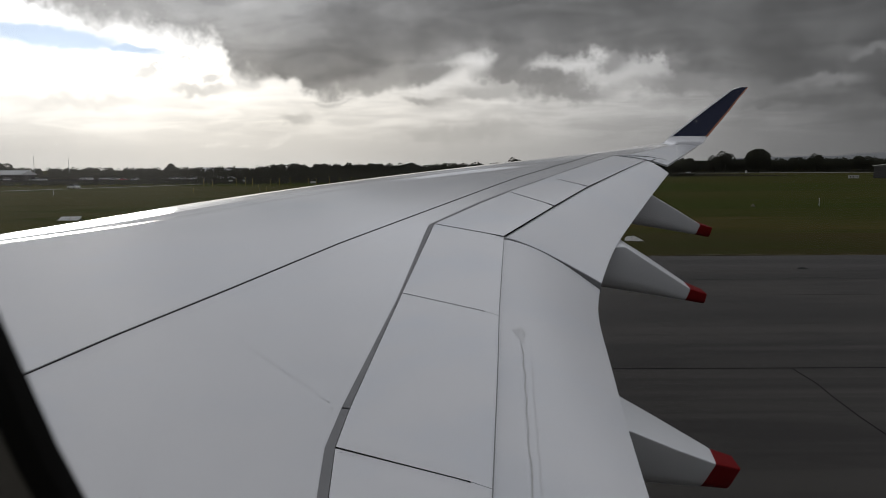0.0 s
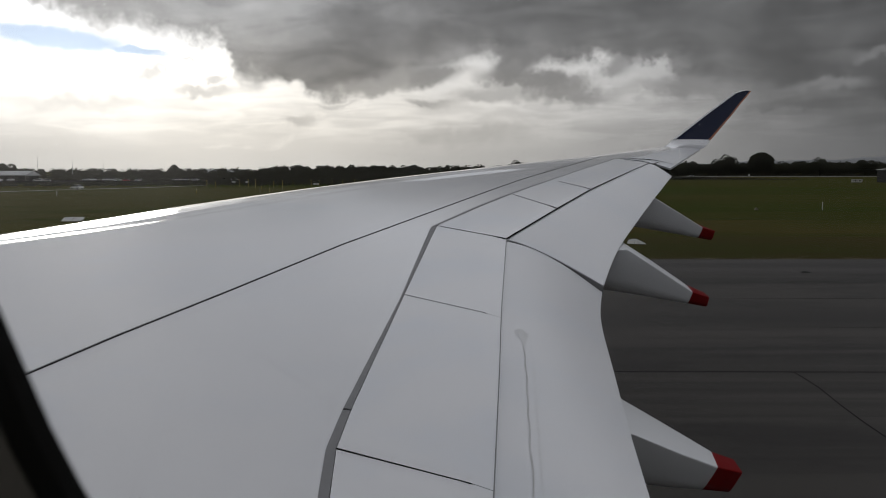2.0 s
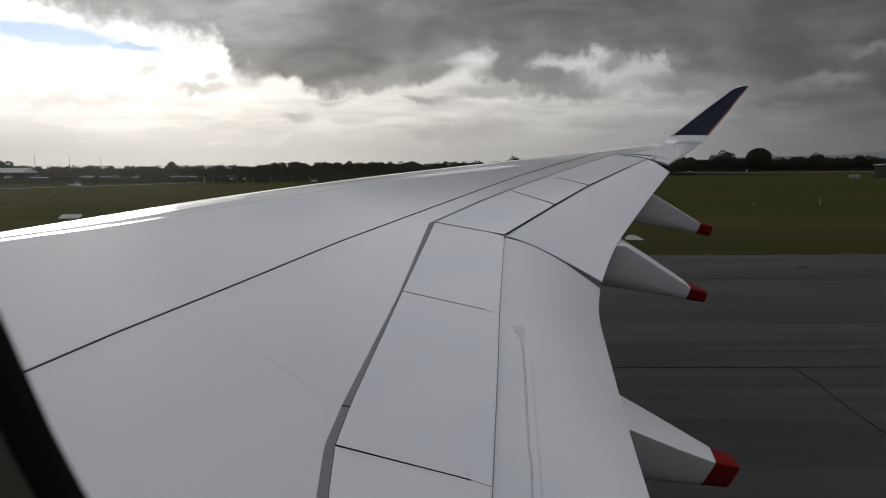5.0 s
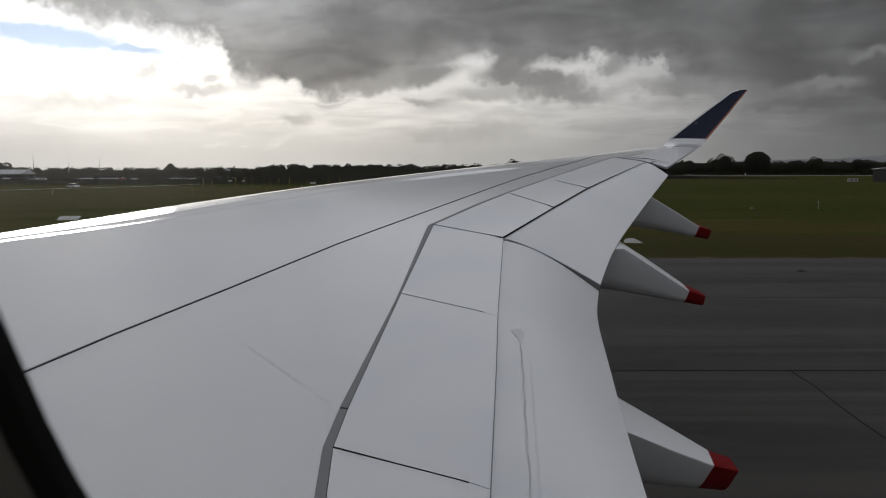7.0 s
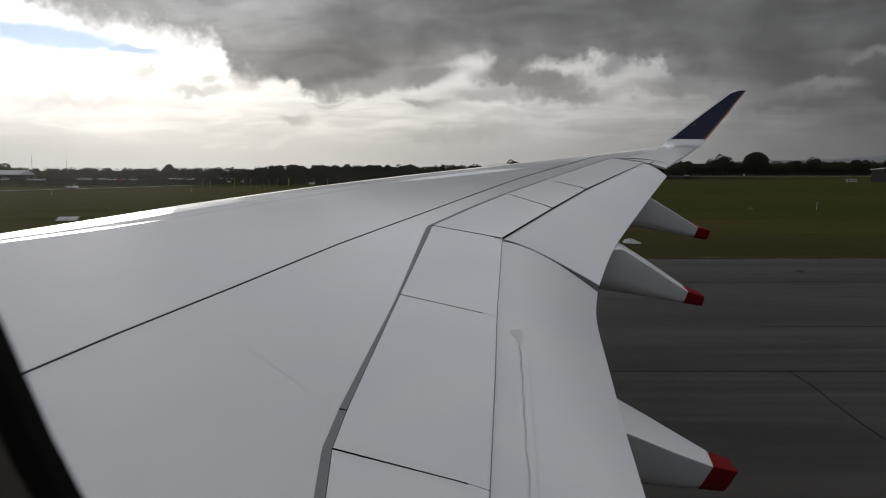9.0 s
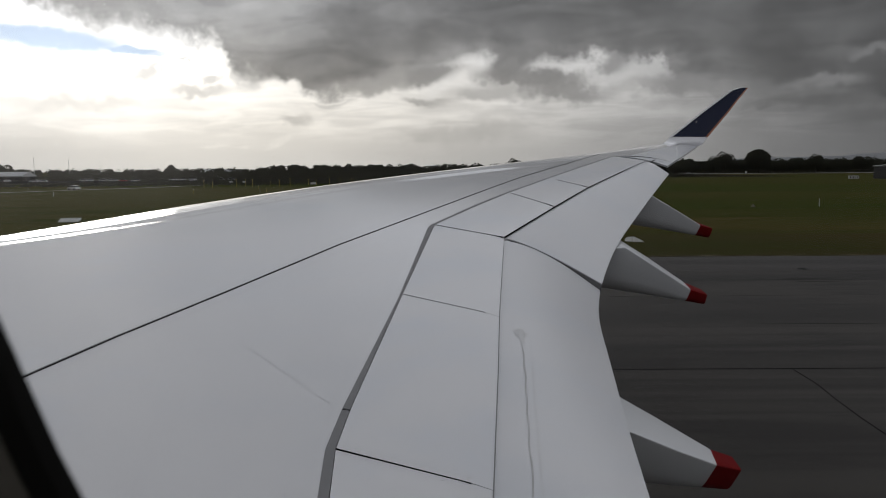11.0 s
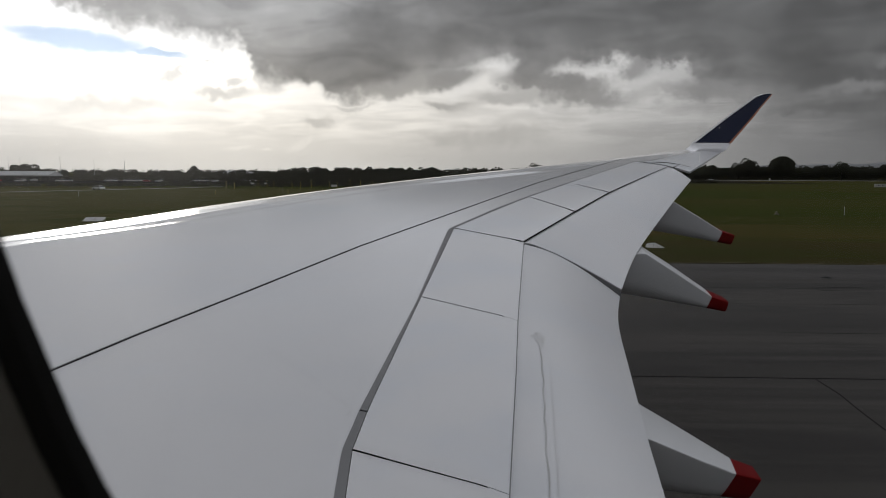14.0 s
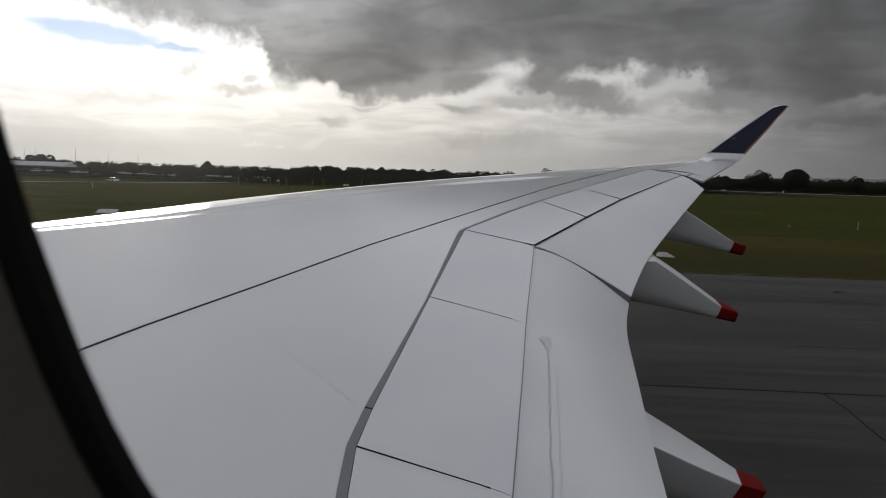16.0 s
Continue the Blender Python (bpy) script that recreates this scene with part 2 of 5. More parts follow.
# ---------------------------------------------------------------- materials
def material(name, base, rough=0.5, metal=0.0, spots=(), bump=0.0, bump_scale=30.0, coat=0.0, coat_rough=0.05, spec=0.5, bump_map=None):
    """spots: (scale, stretch xyz, colour, low, high, amount) layers of noise over the base colour, in metres."""
    m = bpy.data.materials.new(name)
    m.use_nodes = True
    t = m.node_tree
    s = Sockets(t)
    b = t.nodes["Principled BSDF"]
    b.inputs["Roughness"].default_value, b.inputs["Metallic"].default_value = rough, metal
    b.inputs["Coat Weight"].default_value, b.inputs["Coat Roughness"].default_value = coat, coat_rough
    b.inputs["Specular IOR Level"].default_value = spec
    pos = t.nodes.new("ShaderNodeNewGeometry").outputs["Position"]
    c = base
    for scale, stretch, colour, lo, hi, amount in spots:
        mp = t.nodes.new("ShaderNodeMapping")
        mp.inputs["Scale"].default_value = stretch
        t.links.new(pos, mp.inputs[0])
        f = s.math("MULTIPLY", s.smooth(s.noise(mp.outputs[0], scale, 6.0, 0.6), lo, hi), amount)
        c = s.mix(f, c, colour)
    if isinstance(c, tuple):
        b.inputs["Base Color"].default_value = (*c, 1)
    else:
        t.links.new(c, b.inputs["Base Color"])
    if bump:
        bn = t.nodes.new("ShaderNodeBump")
        bn.inputs["Strength"].default_value, bn.inputs["Distance"].default_value = bump, 0.02
        where = pos
        if bump_map:
            mp = t.nodes.new("ShaderNodeMapping")
            mp.vector_type = "TEXTURE"
            mp.inputs["Rotation"].default_value = (0, 0, radians(bump_map[0]))
            mp.inputs["Scale"].default_value = bump_map[1]
            t.links.new(pos, mp.inputs[0])
            where = mp.outputs[0]
        t.links.new(s.noise(where, bump_scale, 3.0, 0.5), bn.inputs["Height"])
        t.links.new(bn.outputs[0], b.inputs["Normal"])
        t.links.new(bn.outputs[0], b.inputs["Coat Normal"])
    return m


ONE = (1, 1, 1)
M = {}
# bluish patches in these three paints stand in for reflected blue-grey sky
M["white"] = material("white_paint", (0.80, 0.80, 0.81), 0.5, spec=0.3, coat=1.0, coat_rough=0.07,
                      spots=((0.7, ONE, (0.69, 0.73, 0.79), 0.42, 0.66, 0.6), (0.35, ONE, (0.80, 0.785, 0.775), 0.45, 0.7, 0.6), (7.0, (0.3, 1, 1), (0.71, 0.71, 0.71), 0.55, 0.8, 0.3)), bump=0.045, bump_scale=7.0, bump_map=(-37, (1.0, 24.0, 1.0)))
M["panel"] = material("panel_paint", (0.83, 0.83, 0.84), 0.36, coat=0.5, coat_rough=0.12,
                      spots=((0.8, ONE, (0.69, 0.73, 0.79), 0.42, 0.66, 0.6), (9.0, (0.25, 1, 1), (0.68, 0.68, 0.67), 0.55, 0.8, 0.3)), bump=0.05, bump_scale=1.5)
M["flap"] = material("flap_paint", (0.82, 0.82, 0.83), 0.38, coat=0.3, coat_rough=0.2,
                     spots=((0.9, (0.6, 1, 1), (0.68, 0.71, 0.75), 0.4, 0.70, 0.6), (10.0, (0.2, 1, 1), (0.62, 0.61, 0.59), 0.58, 0.85, 0.4)), bump=0.05, bump_scale=1.5)
M["fairing"] = material("fairing_paint", (0.72, 0.73, 0.74), 0.4, coat=0.3, coat_rough=0.2,
                        spots=((2.0, ONE, (0.66, 0.67, 0.69), 0.4, 0.75, 0.5),))
M["strip"] = material("grey_seal_and_gap_shade", (0.20, 0.20, 0.205), 0.55, spots=((6.0, (1, 0.3, 1), (0.26, 0.26, 0.26), 0.4, 0.7, 0.6),))
M["sealant"] = material("dark_sealant", (0.018, 0.018, 0.02), 0.6)
# black for sealed joints, and for painted shade in the aileron gap
M["tar_and_shade"] = material("sealant_and_gap_shade", (0.010, 0.010, 0.010), 0.9, spec=0.0)
M["old_tar"] = material("weathered_tar", (0.020, 0.020, 0.020), 0.9, spec=0.0, spots=((0.4, ONE, (0.034, 0.033, 0.032), 0.4, 0.65, 0.9),))
M["litter"] = material("leaf_litter", (0.040, 0.036, 0.024), 0.95, spec=0.0, spots=((0.05, ONE, (0.026, 0.025, 0.018), 0.4, 0.65, 0.8),))
# dark colour stands in for the shade seen through the panel gaps
M["shadow_gap"] = material("painted_gap_shade", (0.05, 0.05, 0.05), 0.7)
M["rivet"] = material("rivet_heads", (0.10, 0.10, 0.105), 0.6)
# grey for the unseen belly, to throw less light on the fairings
M["belly"] = material("low_bounce_grey", (0.30, 0.30, 0.31), 0.4, spots=((1.0, ONE, (0.26, 0.26, 0.265), 0.4, 0.7, 0.5),))
M["streak"] = material("dirt_streak", (0.50, 0.50, 0.49), 0.6, spots=((14.0, (1, 0.3, 1), (0.72, 0.72, 0.72), 0.35, 0.6, 0.9),))
M["faint"] = material("faint_dirt", (0.70, 0.70, 0.69), 0.5, spots=((14.0, (1, 0.3, 1), (0.78, 0.78, 0.78), 0.35, 0.6, 0.9),))
M["red"] = material("red_paint", (0.19, 0.005, 0.006), 0.7, spec=0.04, spots=((8.0, ONE, (0.17, 0.006, 0.007), 0.45, 0.7, 0.5),))
M["navy"] = material("navy_paint", (0.005, 0.011, 0.042), 0.6, spots=((3.0, ONE, (0.010, 0.013, 0.045), 0.4, 0.7, 0.6),), spec=0.1)
M["gold"] = material("orange_paint", (0.46, 0.12, 0.035), 0.5)
M["lens"] = material("lamp_lens", (0.75, 0.76, 0.78), 0.1)
M["gasket"] = material("black_rubber", (0.006, 0.006, 0.007), 0.7)
M["cabin"] = material("cabin_plastic", (0.25, 0.245, 0.235), 0.6, spots=((40.0, ONE, (0.22, 0.215, 0.205), 0.4, 0.6, 0.5),), bump=0.05, bump_scale=400)
M["carpet"] = material("cabin_carpet", (0.10, 0.10, 0.13), 0.9, spots=((60.0, ONE, (0.06, 0.06, 0.08), 0.4, 0.6, 0.8),))
M["fuselage"] = material("fuselage_paint", (0.78, 0.78, 0.79), 0.35, spots=((1.0, ONE, (0.72, 0.72, 0.73), 0.4, 0.7, 0.5),))
M["grass"] = material("mown_grass", (0.080, 0.082, 0.027), 0.95, spec=0.0,
                      spots=((0.02, (0.4, 1, 1), (0.105, 0.074, 0.032), 0.38, 0.66, 0.8), (0.07, (0.10, 1, 1), (0.049, 0.062, 0.018), 0.44, 0.60, 0.75), (0.006, (0.3, 1, 1), (0.051, 0.073, 0.017), 0.45, 0.60, 0.8),
                             (0.16, (0.14, 1, 1), (0.120, 0.092, 0.037), 0.50, 0.68, 0.6), (0.9, (0.35, 1, 1), (0.105, 0.092, 0.040), 0.52, 0.66, 0.5), (1.3, (0.12, 1, 1), (0.046, 0.049, 0.016), 0.50, 0.70, 0.5), (14.0, ONE, (0.032, 0.037, 0.011), 0.45, 0.7, 0.6)), bump=0.35, bump_scale=9)
# lighter olive copy of the grass, back-lit brightness towards the sun in its colour
M["rough"] = material("sun_lightened_grass", (0.108, 0.104, 0.044), 0.95, spec=0.0,
                      spots=((0.03, (0.4, 1, 1), (0.125, 0.103, 0.048), 0.38, 0.66, 0.8), (0.09, (0.35, 1, 1), (0.066, 0.080, 0.028), 0.40, 0.66, 0.75),
                             (0.5, (0.15, 1, 1), (0.130, 0.112, 0.055), 0.52, 0.68, 0.5), (12.0, ONE, (0.05, 0.055, 0.02), 0.45, 0.7, 0.5)), bump=0.35, bump_scale=9)
M["soil"] = material("bare_soil", (0.062, 0.053, 0.023), 0.95, spec=0.0, spots=((0.6, (0.3, 1, 1), (0.055, 0.058, 0.022), 0.4, 0.6, 0.9), (5.0, ONE, (0.12, 0.10, 0.06), 0.60, 0.78, 0.25)), bump=0.5, bump_scale=12)
M["dry"] = material("dry_grass", (0.078, 0.065, 0.029), 0.95, spec=0.0, spots=((0.05, (0.3, 1, 1), (0.056, 0.060, 0.022), 0.40, 0.62, 0.9), (0.4, (0.3, 1, 1), (0.085, 0.062, 0.030), 0.5, 0.7, 0.6), (9.0, ONE, (0.03, 0.03, 0.012), 0.45, 0.7, 0.5)), bump=0.35, bump_scale=9)
M["gravel"] = material("loose_gravel", (0.085, 0.070, 0.040), 0.95, spec=0.0, spots=((1.2, (0.4, 1, 1), (0.22, 0.19, 0.13), 0.48, 0.62, 0.8), (18.0, ONE, (0.04, 0.035, 0.02), 0.45, 0.6, 0.7)), bump=0.5, bump_scale=20)
M["asphalt"] = material("runway_asphalt", (0.0698, 0.0644, 0.0576), 0.85, spec=0.15,
                        spots=((0.16, (0.06, 1, 1), (0.0388, 0.0360, 0.0339), 0.42, 0.60, 0.8), (0.9, (0.03, 1, 1), (0.0873, 0.0797, 0.0725), 0.50, 0.68, 0.6),
                               (0.35, (0.25, 1, 1), (0.0369, 0.0341, 0.0325), 0.50, 0.62, 0.6), (3.0, (0.02, 1, 1), (0.0388, 0.0360, 0.0343), 0.48, 0.66, 0.5),
                               (30.0, ONE, (0.0873, 0.0816, 0.0743), 0.55, 0.8, 0.35)), bump=0.3, bump_scale=60)
M["shoulder"] = material("shoulder_asphalt", (0.0757, 0.0700, 0.0650), 0.85, spec=0.15,
                         spots=((0.3, (0.04, 1, 1), (0.0436, 0.0413, 0.0390), 0.42, 0.62, 0.8), (25.0, ONE, (0.1067, 0.1008, 0.0929), 0.55, 0.8, 0.4)), bump=0.3, bump_scale=60)
M["taxi"] = material("dark_taxiway_asphalt", (0.026, 0.026, 0.027), 0.95, spec=0.0, spots=((0.1, (0.2, 1, 1), (0.034, 0.033, 0.032), 0.4, 0.65, 0.7),))
M["concrete"] = material("pale_concrete", (0.30, 0.29, 0.27), 0.85, spots=((0.3, ONE, (0.22, 0.21, 0.19), 0.4, 0.65, 0.7),))
M["old_concrete"] = material("weathered_concrete", (0.20, 0.185, 0.13), 0.9, spots=((3.0, ONE, (0.13, 0.12, 0.08), 0.4, 0.65, 0.7),))
M["marking"] = material("white_marking", (0.78, 0.78, 0.76), 0.6, spots=((4.0, ONE, (0.6, 0.6, 0.57), 0.45, 0.7, 0.6),))
M["leaf"] = material("dark_foliage", (0.050, 0.051, 0.034), 0.95, spec=0.0, spots=((0.05, ONE, (0.042, 0.043, 0.031), 0.4, 0.65, 0.8), (0.5, ONE, (0.062, 0.060, 0.041), 0.5, 0.7, 0.6)))
M["bark"] = material("bark", (0.06, 0.05, 0.04), 0.9, spots=((3.0, (1, 1, 0.2), (0.03, 0.025, 0.02), 0.4, 0.6, 0.8),))
# pale grey stands in for the distance haze over the hills
M["hill"] = material("haze_painted_scrub", (0.335, 0.34, 0.345), 1.0, spec=0.0, spots=((0.004, ONE, (0.27, 0.275, 0.28), 0.4, 0.65, 0.8),))
M["steel"] = material("galvanised_steel", (0.35, 0.36, 0.37), 0.5, metal=0.6)
M["cladding"] = material("grey_cladding", (0.05, 0.05, 0.05), 0.8, spec=0.05, spots=((0.5, (1, 1, 0.3), (0.03, 0.03, 0.03), 0.4, 0.65, 0.7),))
M["roof"] = material("pale_metal_roof", (0.62, 0.63, 0.63), 0.45, spots=((0.4, ONE, (0.5, 0.5, 0.5), 0.4, 0.7, 0.5),))
M["glass_dark"] = material("dark_glass", (0.02, 0.022, 0.025), 0.08)
M["car_white"] = material("white_car_paint", (0.86, 0.86, 0.86), 0.3, coat=0.8)
M["car_red"] = material("red_car_paint", (0.40, 0.03, 0.03), 0.25, coat=0.6)
M["tyre"] = material("tyre_rubber", (0.02, 0.02, 0.02), 0.8)
M["yellow"] = material("yellow_plastic", (0.62, 0.48, 0.10), 0.6)

# glowing surface, added as fill for the window surround
em = bpy.data.materials.new("added_fill_glow")
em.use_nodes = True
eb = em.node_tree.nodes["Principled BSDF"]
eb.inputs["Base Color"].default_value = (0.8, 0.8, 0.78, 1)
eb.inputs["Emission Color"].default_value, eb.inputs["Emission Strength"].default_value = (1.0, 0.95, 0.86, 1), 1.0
M["fill_glow"] = em
gm = bpy.data.materials.new("window_glass")
gm.use_nodes = True
gt = gm.node_tree
gt.nodes.remove(gt.nodes["Principled BSDF"])
clear_, shine, fres, both = (gt.nodes.new("ShaderNode" + n_) for n_ in ("BsdfTransparent", "BsdfGlossy", "Fresnel", "MixShader"))
clear_.inputs[0].default_value = (0.97, 0.975, 0.98, 1)
shine.inputs["Roughness"].default_value = 0.02
fres.inputs[0].default_value = 1.3
gt.links.new(fres.outputs[0], both.inputs[0])
haze, film = gt.nodes.new("ShaderNodeBsdfRefraction"), gt.nodes.new("ShaderNodeMixShader")
haze.inputs["Roughness"].default_value, haze.inputs["IOR"].default_value = 0.6, 1.2
film.inputs[0].default_value = 0.009          # slight scatter as of a dirty pane, added as a veil of glare
gt.links.new(clear_.outputs[0], film.inputs[1])
gt.links.new(haze.outputs[0], film.inputs[2])
gt.links.new(film.outputs[0], both.inputs[1])
gt.links.new(shine.outputs[0], both.inputs[2])
gt.links.new(both.outputs[0], gt.nodes["Material Output"].inputs[0])
M["glass"] = gm


# ---------------------------------------------------------------- building helpers
def part(name, bm, mat, parent=None, label="", smooth=False):
    """Links a bmesh as one mesh object, under a thing or part."""
    me = bpy.data.meshes.new(name)
    bmesh.ops.recalc_face_normals(bm, faces=bm.faces)
    bm.to_mesh(me)
    bm.free()
    me.materials.append(M[mat] if isinstance(mat, str) else mat)
    if smooth:
        me.polygons.foreach_set("use_smooth", [True] * len(me.polygons))
        try:
            me.set_sharp_from_angle(angle=radians(40))
        except AttributeError:
            pass
    ob = new(name, me)
    if parent is not None:
        ob.parent = parent
    if label:
        tagged(ob, label)
    return ob


def thing(name, label, category, group="", kind="", at=(0, 0, 0), turn=0.0):
    ob = new(name)
    ob.matrix_basis = pose(*at, 0, 0, turn)
    return tagged(ob, label, category, group, kind)


def slab(fn, nu, nv, thick):
    """A closed slab over fn(u, v), u and v from 0 to 1, thick metres deep."""
    bm = bmesh.new()
    top = [[bm.verts.new(fn(i / nu, j / nv)) for j in range(nv + 1)] for i in range(nu + 1)]
    low_ = [[bm.verts.new(Vector(fn(i / nu, j / nv)) - Vector((0, 0, thick))) for j in range(nv + 1)] for i in range(nu + 1)]
    for i in range(nu):
        for j in range(nv):
            bm.faces.new((top[i][j], top[i + 1][j], top[i + 1][j + 1], top[i][j + 1]))
            bm.faces.new((low_[i][j], low_[i][j + 1], low_[i + 1][j + 1], low_[i + 1][j]))
    for i in range(nu):
        for j in (0, nv):
            bm.faces.new((top[i][j], top[i + 1][j], low_[i + 1][j], low_[i][j]))
    for j in range(nv):
        for i in (0, nu):
            bm.faces.new((top[i][j], top[i][j + 1], low_[i][j + 1], low_[i][j]))
    return bm


def loft(rings, caps=True):
    """A skin through closed rings of points, all of one length."""
    bm = bmesh.new()
    vs = [[bm.verts.new(p) for p in r] for r in rings]
    n = len(rings[0])
    for a, b in zip(vs, vs[1:]):
        for i in range(n):
            bm.faces.new((a[i], a[(i + 1) % n], b[(i + 1) % n], b[i]))
    if caps:
        bm.faces.new(vs[0])
        bm.faces.new(list(reversed(vs[-1])))
    return bm


def box(bm, x0, x1, y0, y1, z0, z1):
    m = Matrix.Translation(((x0 + x1) / 2, (y0 + y1) / 2, (z0 + z1) / 2)) @ Matrix.Diagonal((x1 - x0, y1 - y0, z1 - z0, 1))
    bmesh.ops.create_cube(bm, size=1.0, matrix=m)
    return bm


def cyl(bm, p, q, r0, r1, seg=8):
    p, q = Vector(p), Vector(q)
    m = Matrix.Translation((p + q) / 2) @ (q - p).to_track_quat("Z", "Y").to_matrix().to_4x4()
    bmesh.ops.create_cone(bm, cap_ends=True, segments=seg, radius1=r0, radius2=r1, depth=(q - p).length, matrix=m)
    return bm


def bar(*a, bevel=0.0):
    bm = box(bmesh.new(), *a)
    if bevel:
        bmesh.ops.bevel(bm, geom=bm.edges[:], offset=bevel, segments=2, affect="EDGES")
    return bm


def curve_at(table, y):
    xs, ys = zip(*table)
    return float(np.interp(y, ys, xs))


def ribbon(line, width, surface, lift=0.003, step=0.12):
    """A low flat band, along a line of (x, y), on surface(x, y)."""
    pts = []
    for (x0, y0), (x1, y1) in zip(line, line[1:]):
        n = max(1, int(math.hypot(x1 - x0, y1 - y0) / step))
        pts += [(x0 + (x1 - x0) * i / n, y0 + (y1 - y0) * i / n) for i in range(n)]
    pts.append(line[-1])
    bm = bmesh.new()
    rows = []
    for i, (x, y) in enumerate(pts):
        a, b = pts[max(0, i - 1)], pts[min(len(pts) - 1, i + 1)]
        d = Vector((b[0] - a[0], b[1] - a[1])).normalized()
        w = (width(i / (len(pts) - 1)) if callable(width) else width) / 2
        row = []
        for s, up in ((-1, -0.004), (-0.85, lift), (0.85, lift), (1, -0.004)):
            px, py = x - d.y * w * s, y + d.x * w * s
            row.append(bm.verts.new((px, py, surface(px, py) + up)))
        rows.append(row)
    for a, b in zip(rows, rows[1:]):
        for i in range(3):
            bm.faces.new((a[i], a[i + 1], b[i + 1], b[i]))
    return bm


# ---------------------------------------------------------------- ground
def sheet(name, x0, x1, y0, y1, z, mat, label, category, nx=1, ny=1):
    bm = bmesh.new()
    vs = [[bm.verts.new((x0 + (x1 - x0) * i / nx, y0 + (y1 - y0) * j / ny, z)) for j in range(ny + 1)] for i in range(nx + 1)]
    for i in range(nx):
        for j in range(ny):
            bm.faces.new((vs[i][j], vs[i + 1][j], vs[i + 1][j + 1], vs[i][j + 1]))
    return tagged(part(name, bm, mat), label, category, kind="structure")


sheet("ground", -4500, 4500, -4500, 4500, -0.03, "grass", "mown airfield grass with dry brown patches", "ground")
sheet("sun_lightened_grass", -900, -12, 66.5, 262, -0.024, "rough", "olive-brown grass, lightened in colour for the glow towards the sun", "grass", 20, 8)
runway = sheet("runway", -1500, 1500, -45, 42.5, 0.0, "asphalt", "dark worn asphalt runway with long sealed joints", "runway")
sheet("pavement", -1500, 1500, 42.5, 49.6, 0.004, "shoulder", "paler asphalt runway shoulder beside the grass", "pavement")


# ---------------------------------------------------------------- the wing
# plan: x aft, y outboard from the cabin window, heights below the eye point
HINGE = [(0.0, 0.9), (0.23, 3.45), (0.38, 5.14), (0.49, 6.47), (0.79, 9.63), (1.80, 11.98), (2.78, 14.22), (5.31, 19.47), (5.9, 20.7)]
STRIP_FWD = [(-0.42, 1.8), (-0.63, 3.45), (-0.67, 3.96), (-0.645, 4.47), (-0.44, 6.81), (-0.215, 10.42), (0.54, 12.26), (1.13, 13.54), (2.70, 16.71), (4.05, 19.47), (4.75, 20.93)]
STRIP_AFT = [(-0.36, 1.8), (-0.57, 3.45), (-0.61, 3.96), (-0.59, 4.47), (-0.40, 7.00), (-0.13, 10.48), (0.62, 12.26), (1.20, 13.54), (2.75, 16.71), (4.09, 19.47), (4.79, 20.93)]
SPAR = [(-3.45, 3.6), (-2.94, 5.04), (-2.66, 5.83), (-2.13, 7.14), (-1.31, 9.25), (0.15, 12.49), (1.64, 15.84), (3.07, 18.68), (4.57, 21.78)]
ROOT, TIP = -0.25, 26.6


def deck_z(y):
    return EYE - 2.0 + 0.116 * y - 0.0012 * max(0.0, y - 12.0) ** 2


def nose_len(y):
    return max(1.0, 3.0 - 0.105 * (y - 10))


def nose_x(y):
    """The leading edge: a smooth swept curve, straight towards the root."""
    q = max(y, 9.4)
    t = (q - 16.0) / 10.0
    x = ((((2.674 * t - 4.469) * t - 1.288) * t + 3.207) * t + 9.072) * t - 2.888
    return x + 0.80 * (y - q)


def nose_drop(y):
    return max(0.16, 0.42 - 0.015 * (y - 10))


DENTS = ((16.3, 2.50, 0.020), (17.2, 2.66, 0.020), (20.0, 2.2, 0.006))


def skin_z(x, y):
    """The wing's upper surface."""
    s = (x - nose_x(y)) / nose_len(y)
    z = deck_z(y)
    if s < 1:
        w = min(1.0, 1 - s)
        m = 0.65 * min(1.0, max(0.0, (y - 13.0) / 5.0))      # the nose is flatter and longer towards the tip
        z -= nose_drop(y) * ((1 - m) * (1 - math.sqrt(max(0.0, 1 - w * w))) + m * w * w)
    d = x - nose_x(y)                                        # faint waves in the nose skin, along the span
    if d < 3.6:
        f = math.exp(-((d - 2.45) / 0.55) ** 2) * (0.9 + 0.5 * noise.noise((y * 0.4, d * 1.2, 3.0))) / (1 + math.exp((y - 14.5) * 1.2))
        z += 0.0036 * f * math.sin(2 * math.pi * (d - 2.72) / 0.8 + 1.5 * noise.noise((y * 0.3, 0.0, 7.0)))
        g = math.exp(-((d - 1.9) / 0.75) ** 2) / (1 + math.exp((y - 16.0) * 1.2))
        z += 0.0011 * g * math.sin(2 * math.pi * d / 0.27 + 5.0 * noise.noise((y * 0.45, d * 1.5, 4.0)))
    for yc, dc, high_ in DENTS:                                     # shallow ripples farther out
        f = math.exp(-((y - yc) / 0.75) ** 2 - ((d - dc) / 0.42) ** 2)
        if f > 0.001:
            z += high_ * f * math.sin(2 * math.pi * (d - dc) / 0.95 + 1.2 + 0.8 * noise.noise((y * 0.9, 0.0, 2.0)))
    return z


wing = thing("airplane_wing", "white airliner wing with grey seals and drooped flaps", "airplane wing")

AIL = [(4.75, 20.93), (5.0, 21.0), (5.37, 21.35), (7.93, 25.72), (8.6, 26.9)]     # forward edge of the aileron bay


def skin_end(y):
    return curve_at(STRIP_FWD, y) if y < 20.93 else curve_at(AIL, y)


